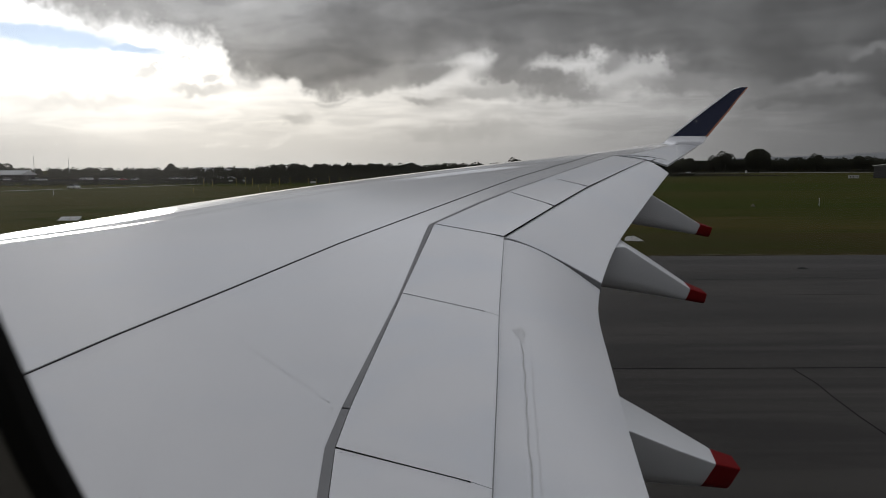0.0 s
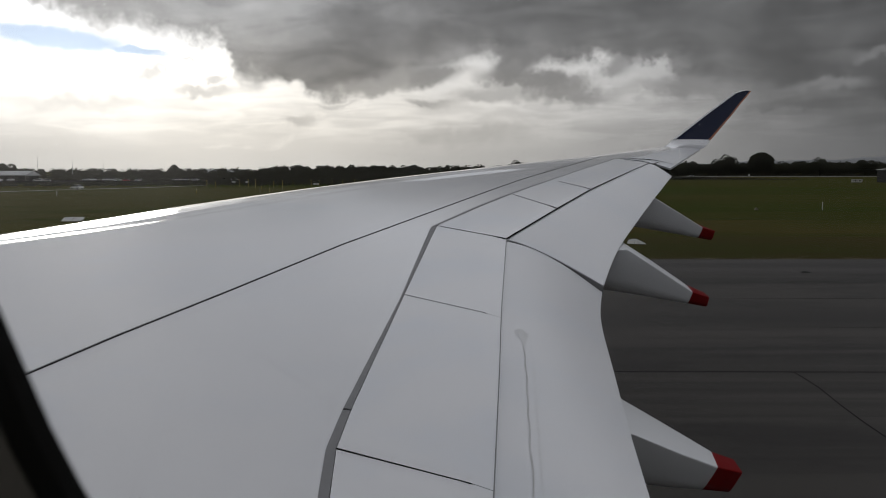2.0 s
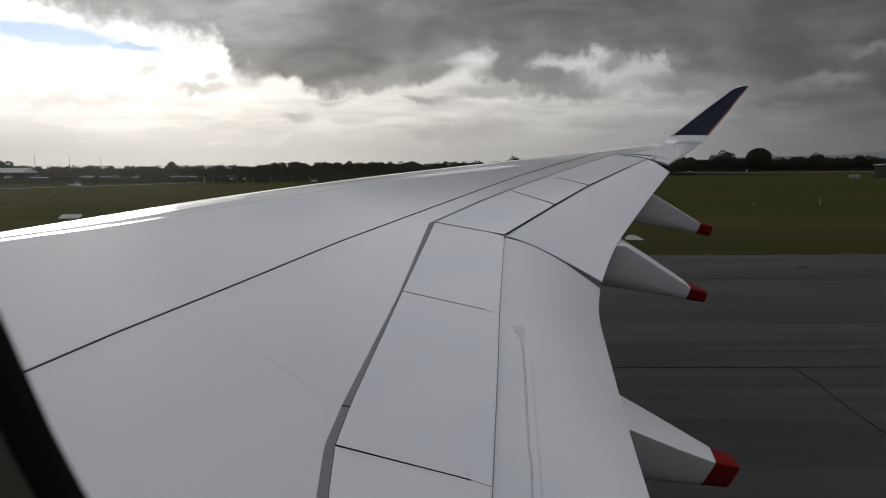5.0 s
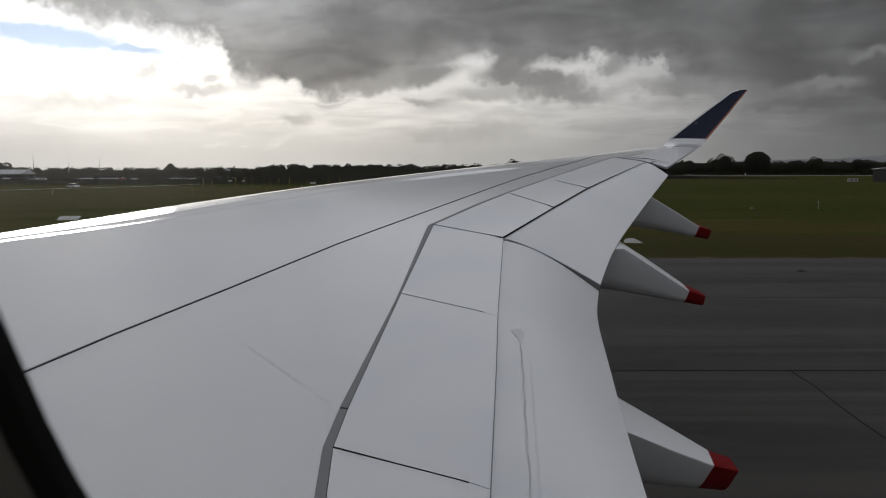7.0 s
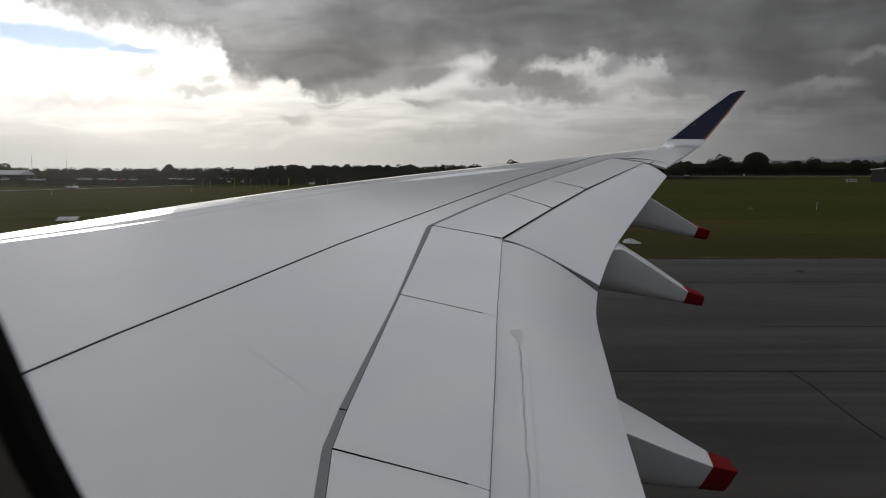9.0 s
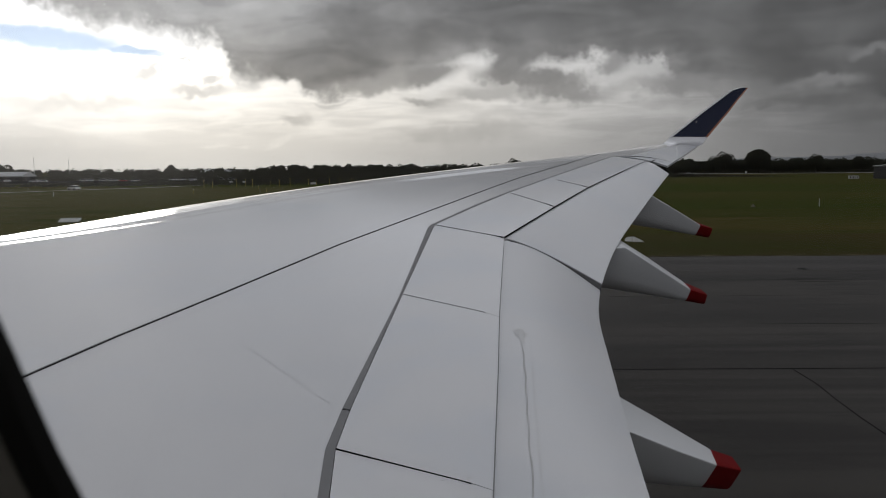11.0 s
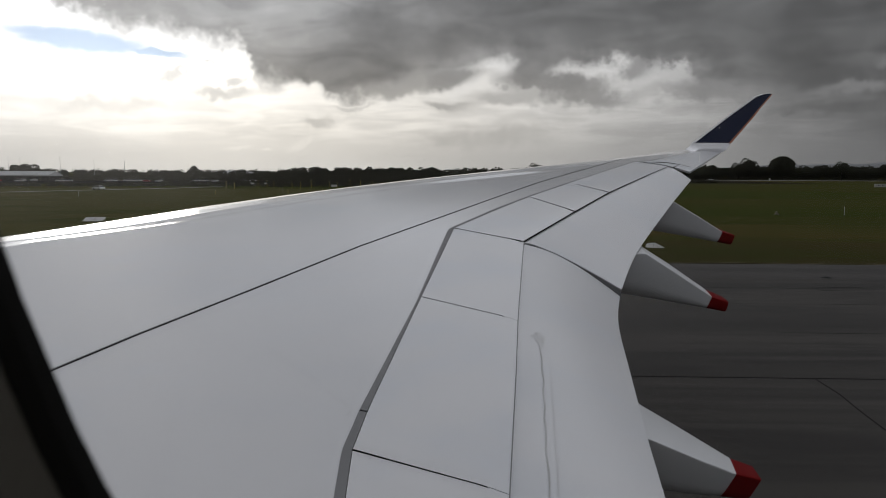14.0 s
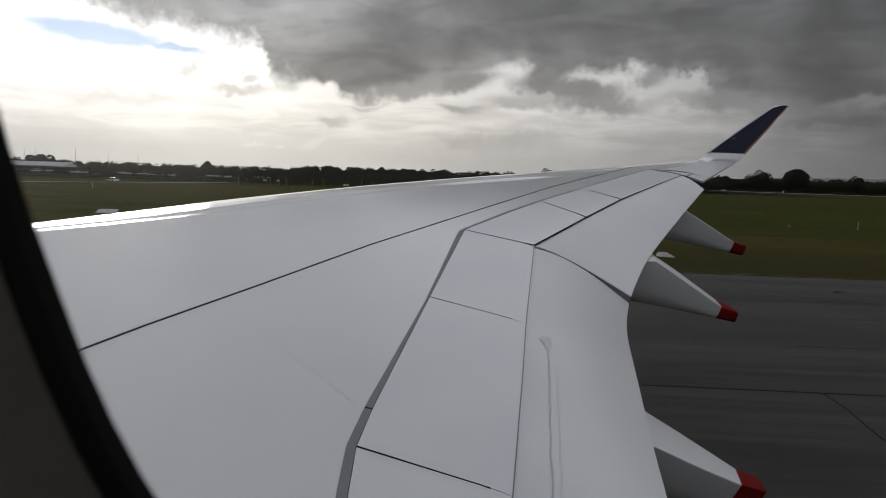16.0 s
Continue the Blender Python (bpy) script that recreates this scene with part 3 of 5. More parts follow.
rings = []
for i in range(301):
    y = ROOT + (TIP - ROOT) * i / 300
    x0, x1 = nose_x(y), skin_end(y)
    ln, dr = nose_len(y), nose_drop(y)
    ring = []
    for a in range(0, 97):                                   # nose, from its foremost point up
        w = math.cos(a / 96 * math.pi / 2)
        ring.append((x0 + ln * (1 - w), y, skin_z(x0 + ln * (1 - w), y)))
    for a in range(1, 51):
        x = x0 + ln + max(0.05, x1 - x0 - ln) * a / 50
        ring.append((x, y, skin_z(x, y)))
    deep = 0.10 * (x1 - x0) + 0.06
    for a in range(0, 12):                                   # underside, back to the nose
        f = 1 - a / 12
        x = x0 + (x1 - x0) * f
        ring.append((x, y, deck_z(y) - dr - (deep) * math.sin(math.pi * (0.15 + 0.85 * f)) ** 0.8 * 0.8))
    rings.append(ring)
part("wing_skin", loft(rings), "white", wing, "glossy white painted wing skin", smooth=True)

# bay under the spoilers and ahead of the flaps, coloured dark as gap shade
part("spoiler_bay", slab(lambda u, v: ((1 - v) * (curve_at(STRIP_FWD, 0.6 + 20.1 * u) + 0.01) + v * (curve_at(HINGE, 0.6 + 20.1 * u) + (0.02 if 0.6 + 20.1 * u < 9.7 else 0.03)), 0.6 + 20.1 * u,
                                       deck_z(0.6 + 20.1 * u) - 0.05 - 0.03 * v), 60, 3, 0.04), "shadow_gap", wing, "bay under the spoilers, painted dark for shade in the gaps")


def strip_fn(u, v, y0, y1):
    y = y0 + (y1 - y0) * u
    x = (1 - v) * curve_at(STRIP_FWD, y) + v * (curve_at(STRIP_AFT, y) - 0.004)
    return (x, y, deck_z(y) + 0.003)


for y0, y1 in ((0.6, 4.455), (4.465, 10.46), (10.47, 20.8)):
    part("seal_strip", slab(lambda u, v, a=y0, b=y1: strip_fn(u, v, a, b), 40, 2, 0.03), "strip", wing, "flat grey seal strip")

# spoiler and fixed panels between the strip and the flaps: fore and aft corner at each joint
JOINTS = [((-0.30, 0.9), (0.03, 0.75)), ((-0.61, 3.96), (0.215, 3.55)), ((-0.40, 7.00), (0.47, 6.33)), ((-0.13, 10.48), (0.775, 9.60)),
          ((1.22, 13.50), (1.80, 11.98)), ((2.34, 15.38), (2.78, 14.22)), ((4.77, 20.90), (5.31, 19.47))]
GAPS = [0.004, 0.004, 0.003, 0.006, 0.006, 0.006, 0.03]


def panel_fn(u, v, a, b, ga, gb):
    (fa, ra), (fb, rb) = a, b
    ya, yb = (1 - v) * fa[1] + v * ra[1] + ga, (1 - v) * fb[1] + v * rb[1] - gb
    y = ya + (yb - ya) * u
    xf = curve_at(STRIP_AFT, (1 - u) * fa[1] + u * fb[1])
    xr = curve_at(HINGE, (1 - u) * ra[1] + u * rb[1])
    x = xf + (xr - xf) * v
    return (x, y, deck_z(y) + 0.002 - 0.012 * max(0.0, v - 0.85) / 0.15)


for n in range(6):
    part("spoiler" if n else "wing_panel", slab(lambda u, v, n=n: panel_fn(u, v, JOINTS[n], JOINTS[n + 1], GAPS[n], GAPS[n + 1]), 20, 10, 0.025), "panel", wing,
         "smooth white panel with narrow dark joints", smooth=True)

for a, b, w in (((-0.61, 3.96), (0.13, 3.595), 0.011), ((-0.40, 7.00), (0.36, 6.415), 0.008), ((-0.13, 10.48), (0.775, 9.61), 0.018), ((1.22, 13.50), (1.80, 11.98), 0.0155), ((2.34, 15.38), (2.78, 14.22), 0.0155)):
    part("panel_joint", ribbon([a, b], lambda t, w=w: w * (1.15 - 0.9 * t) if w < 0.015 else w, lambda x, y: deck_z(y), 0.006), "strip" if w < 0.01 else "tar_and_shade", wing)
part("panel_seam", ribbon(SPAR, lambda t: 0.040 - 0.006 * t, skin_z), "tar_and_shade", wing, "long dark sealed seam")
part("panel_seam", ribbon(SPAR, lambda t: 0.009, skin_z, 0.006), "strip", wing, "grey line along the middle of the seam")
part("hinge_gap", ribbon([(x - 0.005, y) for x, y in HINGE[4:8]], lambda t: 0.027 - 0.005 * t, lambda x, y: deck_z(y) - 0.012, 0.006), "tar_and_shade", wing, "dark hinge gap ahead of the flap")
part("hinge_gap", ribbon([(x + 0.001, y) for x, y in HINGE[:5]], 0.007, lambda x, y: deck_z(y) - 0.010, 0.003), "strip", wing, "dark hinge gap ahead of the flap")
part("strip_joint", ribbon([(-0.64, 4.47), (-0.59, 4.45)], 0.012, lambda x, y: deck_z(y) + 0.004), "sealant", wing)

# ---- flaps
IN_TE = [(0.80, 0.75), (0.97, 2.5), (1.155, 4.0), (1.27, 4.93), (1.37, 5.65), (1.47, 6.36), (1.65, 7.68), (1.785, 8.44), (2.03, 9.49)]
OUT_TE = [(2.05, 9.50), (2.27, 10.22), (2.60, 11.22), (2.95, 12.15), (3.55, 13.63), (4.40, 15.71), (5.80, 19.07)]


def smooth_at(table, y, w=0.35):
    return sum(curve_at(table, y + d) for d in (-w, -w / 2, 0, w / 2, w)) / 5 if table[0][1] + w < y < table[-1][1] - w else curve_at(table, y)


def flap_fn(u, v, inner):
    """u along the span, v from under the spoiler to the trailing edge."""
    if inner:
        yh, yt = 0.75 + (9.61 - 0.75) * u, 0.75 + (9.485 - 0.75) * u
        xt, zt = smooth_at(IN_TE, yt), EYE - 2.05 + 0.05 * yt
    else:
        yh, yt = 9.655 + (19.40 - 9.655) * u, 9.53 + (19.03 - 9.53) * u
        xt, zt = smooth_at(OUT_TE, yt), EYE - 2.845 + 0.1416 * yt
    xh, zh = curve_at(HINGE, yh), deck_z(yh) - 0.035
    if not inner:
        xh, zh = xh + 0.006 + 0.12 * (1 - v) ** 2, zh + 0.015
    xh -= 0.12 * (1 - v) ** 2
    drop = zh - zt
    x, y = xh + (xt - xh) * v, yh + (yt - yh) * v
    z = zh - drop * v + drop * (0.16 if inner else 0.085 + 0.075 * min(1.0, u / 0.35)) * math.sin(math.pi * v ** 0.75) - 0.10 * max(0.0, 0.07 - v)
    return Vector((x, y, z))


def flap_mesh(inner):
    bm = bmesh.new()
    nu, nv = 48, 22
    top = [[bm.verts.new(flap_fn(i / nu, j / nv, inner)) for j in range(nv + 1)] for i in range(nu + 1)]
    low_ = [[bm.verts.new(flap_fn(i / nu, j / nv, inner) - Vector((0, 0, 0.012 + 0.2 * (1 - j / nv) ** 0.7 * min(1, j / nv * 6)))) for j in range(nv + 1)] for i in range(nu + 1)]
    for i in range(nu):
        for j in range(nv):
            bm.faces.new((top[i][j], top[i + 1][j], top[i + 1][j + 1], top[i][j + 1]))
            bm.faces.new((low_[i][j], low_[i][j + 1], low_[i + 1][j + 1], low_[i + 1][j]))
        for j in (0, nv):
            bm.faces.new((top[i][j], top[i + 1][j], low_[i + 1][j], low_[i][j]))
    for j in range(nv):
        for i in (0, nu):
            bm.faces.new((top[i][j], top[i][j + 1], low_[i][j + 1], low_[i][j]))
    return bm


flap_in = part("flap", flap_mesh(True), "flap", wing, "wide drooped inboard flap with a dirt streak", smooth=True)
flap_out = part("flap", flap_mesh(False), "flap", wing, "long tapering drooped outboard flap", smooth=True)


# grey strip paints in the shade of the gap between the two flaps
part("flap_end", slab(lambda u, v: flap_fn(0.0, 0.03 + 0.96 * u, False) + Vector((0, -0.006 - 0.012 * v, -0.012)), 20, 1, 0.12), "strip", flap_out, "grey strip on the flap end, painted for the shade in the gap")


def on_flap(points, width, lift=0.002):
    """A thin band on the inboard flap along (u, v) points."""
    bm = bmesh.new()
    rows = []
    n = 60
    for i in range(n + 1):
        t = i / n * (len(points) - 1)
        a = points[min(int(t), len(points) - 2)]
        b = points[min(int(t), len(points) - 2) + 1]
        f = t - min(int(t), len(points) - 2)
        u, v = a[0] + (b[0] - a[0]) * f, a[1] + (b[1] - a[1]) * f + 0.004 * math.sin(i * 0.7)
        w = width * (0.6 + 0.5 * noise.noise((i * 0.21, width, 0)) + 0.3)
        rows.append([bm.verts.new(flap_fn(u, v + s * w, True) + Vector((0, 0, lift))) for s in (-1, 1)])
    for a, b in zip(rows, rows[1:]):
        bm.faces.new((a[0], a[1], b[1], b[0]))
    return bm


part("dirt_streak", on_flap([(0.605, 0.245), (0.50, 0.265), (0.40, 0.275), (0.26, 0.30)], 0.0058), "streak", flap_in, "grey dirt streak")
part("dirt_streak", on_flap([(0.53, 0.315), (0.40, 0.328), (0.26, 0.345)], 0.003), "faint", flap_in, "grey dirt streak")
smudge = bmesh.new()
ring_uv = [(0.622 - 0.016 * abs(math.cos(a)) + 0.004 * math.sin(7 * a), 0.235 + 0.052 * math.cos(a)) for a in [math.pi * i / 9 for i in range(10)]] + [(0.592, 0.222), (0.575, 0.252), (0.580, 0.266), (0.594, 0.275)]
smudge.faces.new([smudge.verts.new(flap_fn(u, v, True) + Vector((0, 0, 0.003))) for u, v in ring_uv])
part("dirt_smudge", smudge, "faint", flap_in, "pale grey smudge at the head of the streak")

for u, v, inner in ((0.30, 0.45, False), (0.62, 0.35, False)):
    mk = bmesh.new()
    c = flap_fn(u, v, inner)
    for q in range(5):
        bmesh.ops.create_circle(mk, cap_ends=True, segments=7, radius=0.012 + 0.005 * (q % 3), matrix=Matrix.Translation(flap_fn(u + 0.003 * q, v + 0.012 * q, inner) + Vector((0, 0, 0.004))))
    part("dirt_mark", mk, "streak", flap_out, "small grey smudge")

# ---- aileron and tip
AIL_IN = ((5.02, 20.93, deck_z(20.93) - 0.004), (5.99, 19.85, EYE + 0.055))
AIL_OUT = ((7.93, 25.72, deck_z(25.72) - 0.004), (9.02, 26.5, EYE + 0.74))


def ail_fn(u, v):
    a, b = Vector(AIL_IN[0]).lerp(Vector(AIL_OUT[0]), u), Vector(AIL_IN[1]).lerp(Vector(AIL_OUT[1]), u)
    p = a.lerp(b, v)
    p.z += 0.04 * math.sin(math.pi * v)
    return p


part("aileron", slab(ail_fn, 16, 8, 0.05), "panel", wing, "slightly drooped white aileron", smooth=True)
# black sheet standing in for the shaded inside of the gap
BAY = (Vector((5.34, 19.50, deck_z(19.5) - 0.05)), Vector((5.80, 19.10, EYE - 0.17)), Vector((5.03, 20.90, deck_z(20.9) - 0.06)), Vector((5.97, 19.88, EYE - 0.02)))
part("aileron_bay", slab(lambda u, v: BAY[0].lerp(BAY[1], v).lerp(BAY[2].lerp(BAY[3], v), u), 4, 4, 0.03), "tar_and_shade", wing, "black sheet in the gap beside the aileron, painted as its shade")
for a, b in (((2.35, 17.55), (2.95, 18.75)), ((2.95, 18.75), (3.02, 18.70)), ((2.42, 17.50), (3.02, 18.70)), ((2.35, 17.55), (2.42, 17.50))):
    part("access_panel_joint", ribbon([a, b], 0.012, skin_z, 0.003), "strip", wing)
def on_aileron(line, width):
    """A thin band over the aileron along (u, v) points."""
    bm = bmesh.new()
    n = 24
    rows = []
    for i in range(n + 1):
        t = i / n * (len(line) - 1)
        k0 = min(int(t), len(line) - 2)
        p, q = Vector(line[k0]), Vector(line[k0 + 1])
        c, d = p.lerp(q, t - k0), (q - p).normalized()
        w = width * (0.25 + 0.75 * math.sin(math.pi * min(1.0, i / n * 1.15)))
        rows.append([bm.verts.new(ail_fn(c.x - d.y * w * s_, c.y + d.x * w * s_) + Vector((0, 0, 0.005))) for s_ in (-1, 1)])
    for a, b in zip(rows, rows[1:]):
        bm.faces.new((a[0], a[1], b[1], b[0]))
    return bm


# pale band on the joint paints in its glossy highlight
part("aileron_joint", on_aileron([(0.91, 0.30), (0.58, 0.72), (0.38, 0.90), (0.14, 0.99)], 0.010), "marking", wing, "pale band along the curved aileron joint, painted for its glossy shine")
part("aileron_gap", on_aileron([(0.0, 0.02), (0.06, 0.25), (0.10, 0.45), (0.14, 0.92)], 0.014), "tar_and_shade", wing, "dark gap at the inner end of the aileron")


def blade(le, te, thick, n=10, lean=(0, -1, 0)):
    """A closed aerofoil ring from leading to trailing edge."""
    le, te, side = Vector(le), Vector(te), Vector(lean)
    out = []
    for s in (1, -1):
        for i in range(n + 1 if s == 1 else n):
            f = i / n if s == 1 else 1 - i / n
            if s == -1 and i == 0:
                continue
            h = thick * 2.6 * (math.sqrt(max(f, 0.0)) * 0.9 - f * 0.9) + 0.004
            out.append(le.lerp(te, f) + side * (h * s))
    return out


UPV = (0, -0.25, 0.97)
INW = (0.0, -0.93, 0.36)
w0 = blade((nose_x(26.3) + 0.1, 26.3, deck_z(26.3) - 0.10), (8.95, 26.35, EYE + 0.72), 0.05, lean=UPV)
wa = blade((7.95, 27.2, EYE + 0.84), (9.42, 27.1, EYE + 0.83), 0.07, lean=(0, -0.55, 0.83))
wb = blade((8.28, 27.65, EYE + 0.98), (9.66, 27.5, EYE + 0.97), 0.06, lean=(0, -0.8, 0.6))
w1 = blade((8.50, 28.0, EYE + 1.14), (9.83, 27.75, EYE + 1.13), 0.05, lean=INW)
w2 = blade((10.0, 29.0, EYE + 2.11), (11.09, 29.0, EYE + 2.18), 0.035, lean=INW)
w2b = blade((10.75, 29.45, EYE + 2.59), (11.52, 29.45, EYE + 2.57), 0.028, lean=INW)
w3 = blade((11.45, 29.9, EYE + 3.04), (11.97, 29.9, EYE + 2.94), 0.02, lean=INW)
w4 = blade((11.80, 30.1, EYE + 3.15), (12.13, 30.1, EYE + 3.07), 0.012, lean=INW)
w5 = blade((12.0, 30.2, EYE + 3.18), (12.25, 30.2, EYE + 3.17), 0.006, lean=INW)
winglet = part("winglet", loft([w0, wa, wb, w1]), "white", wing, "upswept winglet with a white base and navy fin", smooth=True)
part("fin", loft([w1, w2, w2b, w3, w4, w5]), "navy", winglet, "navy blue winglet fin", smooth=True)


def edging(pairs, width, fwd):
    """A thin cap over the leading or trailing edge of the fin."""
    rings = []
    for le, te, s in pairs:
        le, te = Vector(le), Vector(te)
        d = (te - le).normalized()
        p = le if fwd else te
        q = d if fwd else -d
        n = Vector(INW)
        rings.append([p - q * 0.02, p + q * width * s + n * 0.075 * s, p + q * width * s - n * 0.075 * s])
    return loft(rings)


FIN = [((8.50, 28.0, EYE + 1.14), (9.83, 27.75, EYE + 1.13), 1.0), ((10.0, 29.0, EYE + 2.11), (11.09, 29.0, EYE + 2.18), 0.8), ((10.75, 29.45, EYE + 2.59), (11.52, 29.45, EYE + 2.57), 0.65),
       ((11.45, 29.9, EYE + 3.04), (11.97, 29.9, EYE + 2.94), 0.5), ((11.80, 30.1, EYE + 3.15), (12.13, 30.1, EYE + 3.07), 0.35), ((12.0, 30.2, EYE + 3.18), (12.25, 30.2, EYE + 3.17), 0.2)]
part("leading_edge", edging([(a, b, 0.55 + 0.45 * s) for a, b, s in FIN], 0.105, True), "white", winglet, "white leading edge")
part("trailing_edge", edging(FIN, 0.07, False), "gold", winglet, "orange trailing edge stripe")
lb = bmesh.new()
bmesh.ops.create_icosphere(lb, subdivisions=2, radius=0.022, matrix=Matrix.Translation((9.60, 28.33, EYE + 1.72)))
part("tip_light", lb, "lens", winglet, "small pale tip light", smooth=True)


# ---- flap track fairings: rounded boxes tapering aft to a red tip
def boxring(x, y0, y1, zb, zt, r):
    r = min(r, (y1 - y0) * 0.45, (zt - zb) * 0.45)
    q = min((y1 - y0) * 0.30, (zt - zb) * 0.38)              # rounder along the bottom
    out = []
    for cy, cz, a0, e in ((y1 - r, zt - r, 0, r), (y0 + r, zt - r, 90, r), (y0 + q, zb + q, 180, q), (y1 - q, zb + q, 270, q)):
        for i in range(7):
            a = radians(a0 + i * 15)
            out.append((x, cy + e * math.cos(a), cz + e * math.sin(a)))
    return out


def fairing(rows, tip_rows, r, under):
    """rows: x of top, x of bottom, near y, far y, bottom z, top z, then how far the far side is raised and set aft."""
    def ring(xt, xb, y0, y1, zb, zt, lift, aft):
        out = []
        for _, y, z in boxring(0, y0, y1, EYE + zb, EYE + zt, r):
            f, g = (z - EYE - zb) / (zt - zb), (y - y0) / (y1 - y0)
            lean = under * (zt - zb) * (1 - f) * (1 - g)      # the near side leans under
            out.append((xb + (xt - xb) * f + aft * g, y + lean, z + lift * f * g + lean * zb / y0))
        return out
    f = part("flap_fairing", loft([ring(*q) for q in rows]), "fairing", wing, "grey-white boat-shaped flap fairing with a red tip", smooth=True)
    part("red_tip", loft([ring(*q) for q in tip_rows]), "red", f, "red painted tip", smooth=True)


fairing([(0.6, 0.6, 5.15, 6.3, -2.30, -1.72, 0, 0), (1.36, 1.50, 5.17, 6.36, -2.33, -1.90, 0, 0), (1.70, 1.70, 5.18, 5.96, -2.345, -2.045, 0, 0.03), (1.985, 1.89, 5.19, 5.50, -2.35, -2.155, 0, 0.06)],
        [(1.985, 1.89, 5.19, 5.50, -2.35, -2.155, 0, 0.06), (2.17, 2.09, 5.20, 5.46, -2.37, -2.20, 0, 0.03)], 0.013, 0.30)
fairing([(1.794, 1.794, 11.601, 12.558, -1.914, -1.316, 0.10, 0), (2.87, 2.5, 11.601, 12.62, -1.914, -1.244, 0.12, 0), (3.409, 3.229, 11.601, 12.34, -2.021, -1.591, 0.11, 0), (3.923, 3.851, 11.601, 11.95, -2.117, -1.926, 0.07, 0)],
        [(3.923, 3.851, 11.601, 11.95, -2.117, -1.926, 0.07, 0), (4.19, 4.15, 11.60, 11.92, -2.17, -2.01, 0.04, 0)], 0.018, 0.0)
fairing([(3.423, 3.423, 16.202, 17.001, -1.255, -0.707, 0.08, 0), (4.60, 4.153, 16.202, 17.25, -1.244, -0.616, 0.10, 0), (5.135, 4.906, 16.202, 17.0, -1.369, -0.936, 0.09, 0), (5.648, 5.557, 16.202, 16.65, -1.483, -1.255, 0.06, 0)],
        [(5.648, 5.557, 16.202, 16.65, -1.483, -1.255, 0.06, 0), (5.92, 5.85, 16.2, 16.6, -1.54, -1.33, 0.03, 0)], 0.022, 0.0)


# ---- rivets
def rivet_row(points, r=0.0042):
    bm = bmesh.new()
    for x, y in points:
        bmesh.ops.create_circle(bm, cap_ends=True, segments=7, radius=r, matrix=Matrix.Translation((x, y, skin_z(x, y) + 0.005)))
    return tagged(part("rivet_row", bm, "rivet", wing), kind="stuff")


def along(a, b, n, off=0.0):
    return [(a[0] + (b[0] - a[0]) * i / (n - 1), a[1] + (b[1] - a[1]) * i / (n - 1) + off) for i in range(n)]


rivet_row(along((-0.57, 3.99), (0.12, 3.645), 11) + along((-0.57, 3.90), (0.12, 3.55), 11))
rivet_row(along((-0.36, 6.97), (0.34, 6.43), 11), 0.006)
rivet_row(along((-1.62, 5.71), (-0.92, 4.80), 17) + along((-0.82, 4.66), (-0.74, 4.56), 3), 0.0066)
rivet_row(along((-1.94, 5.66), (-1.74, 5.67), 5) + [(-2.14, 5.60), (-2.14, 5.54), (-0.71, 4.40), (-0.70, 4.45), (-2.5, 5.55), (-2.66, 5.30), (-2.74, 5.25)], 0.0058)
rivet_row(along((-1.83, 4.62), (-1.55, 3.46), 26) + along((-1.79, 4.60), (-1.50, 3.46), 26), 0.0036)
rivet_row([(-0.80 + 0.045 * i, 3.50 + 0.06 * j) for i in range(3) for j in range(2)], 0.0042)


# ---------------------------------------------------------------- cabin wall and window
def oval(scale_x, scale_z, y, n=72):
    """The window's rounded outline, grown by metres on each side."""
    out = []
    for i in range(n):
        a = 2 * math.pi * i / n
        c, s = math.cos(a), math.sin(a)
        e = 2 / 2.064
        z = 0.0835 + (0.2754 + scale_z) * math.copysign(abs(s) ** e, s)
        wide = 0.1625 * 1.08 if c > 0 else 0.1625 + 0.075 * min(0.3, max(0.0, z + 0.055))
        out.append((0.0123 + (wide + scale_x) * math.copysign(abs(c) ** e, c), y, EYE + z))
    return out


def collar(profile):
    """A closed ring round the window from (growth, y) points."""
    rings_ = [oval(g, g, y) for g, y in profile]
    return loft(rings_ + [rings_[0]], caps=False)


def opening_wall(y0, y1, grow, x0, x1, z0, z1):
    """A wall from y0 to y1 with the window's opening through it."""
    bm = bmesh.new()
    n = 72
    inner = oval(grow, grow, y0, n)
    cx, cz = 0.0123, EYE + 0.0835
    outer = []
    for x, _, z in inner:
        dx, dz = x - cx, z - cz
        f = min(((x1 if dx > 0 else x0) - cx) / dx if abs(dx) > 1e-6 else 1e9, ((z1 if dz > 0 else z0) - cz) / dz if abs(dz) > 1e-6 else 1e9)
        outer.append((cx + dx * f, cz + dz * f))
    sets = []
    for y in (y0, y1):
        sets.append(([bm.verts.new((x, y, z)) for x, _, z in inner], [bm.verts.new((x, y, z)) for x, z in outer]))
    for i in range(n):
        j = (i + 1) % n
        for a, b in sets:
            bm.faces.new((a[i], a[j], b[j], b[i]))
        bm.faces.new((sets[0][0][i], sets[0][0][j], sets[1][0][j], sets[1][0][i]))
        bm.faces.new((sets[0][1][i], sets[0][1][j], sets[1][1][j], sets[1][1][i]))
    return bm


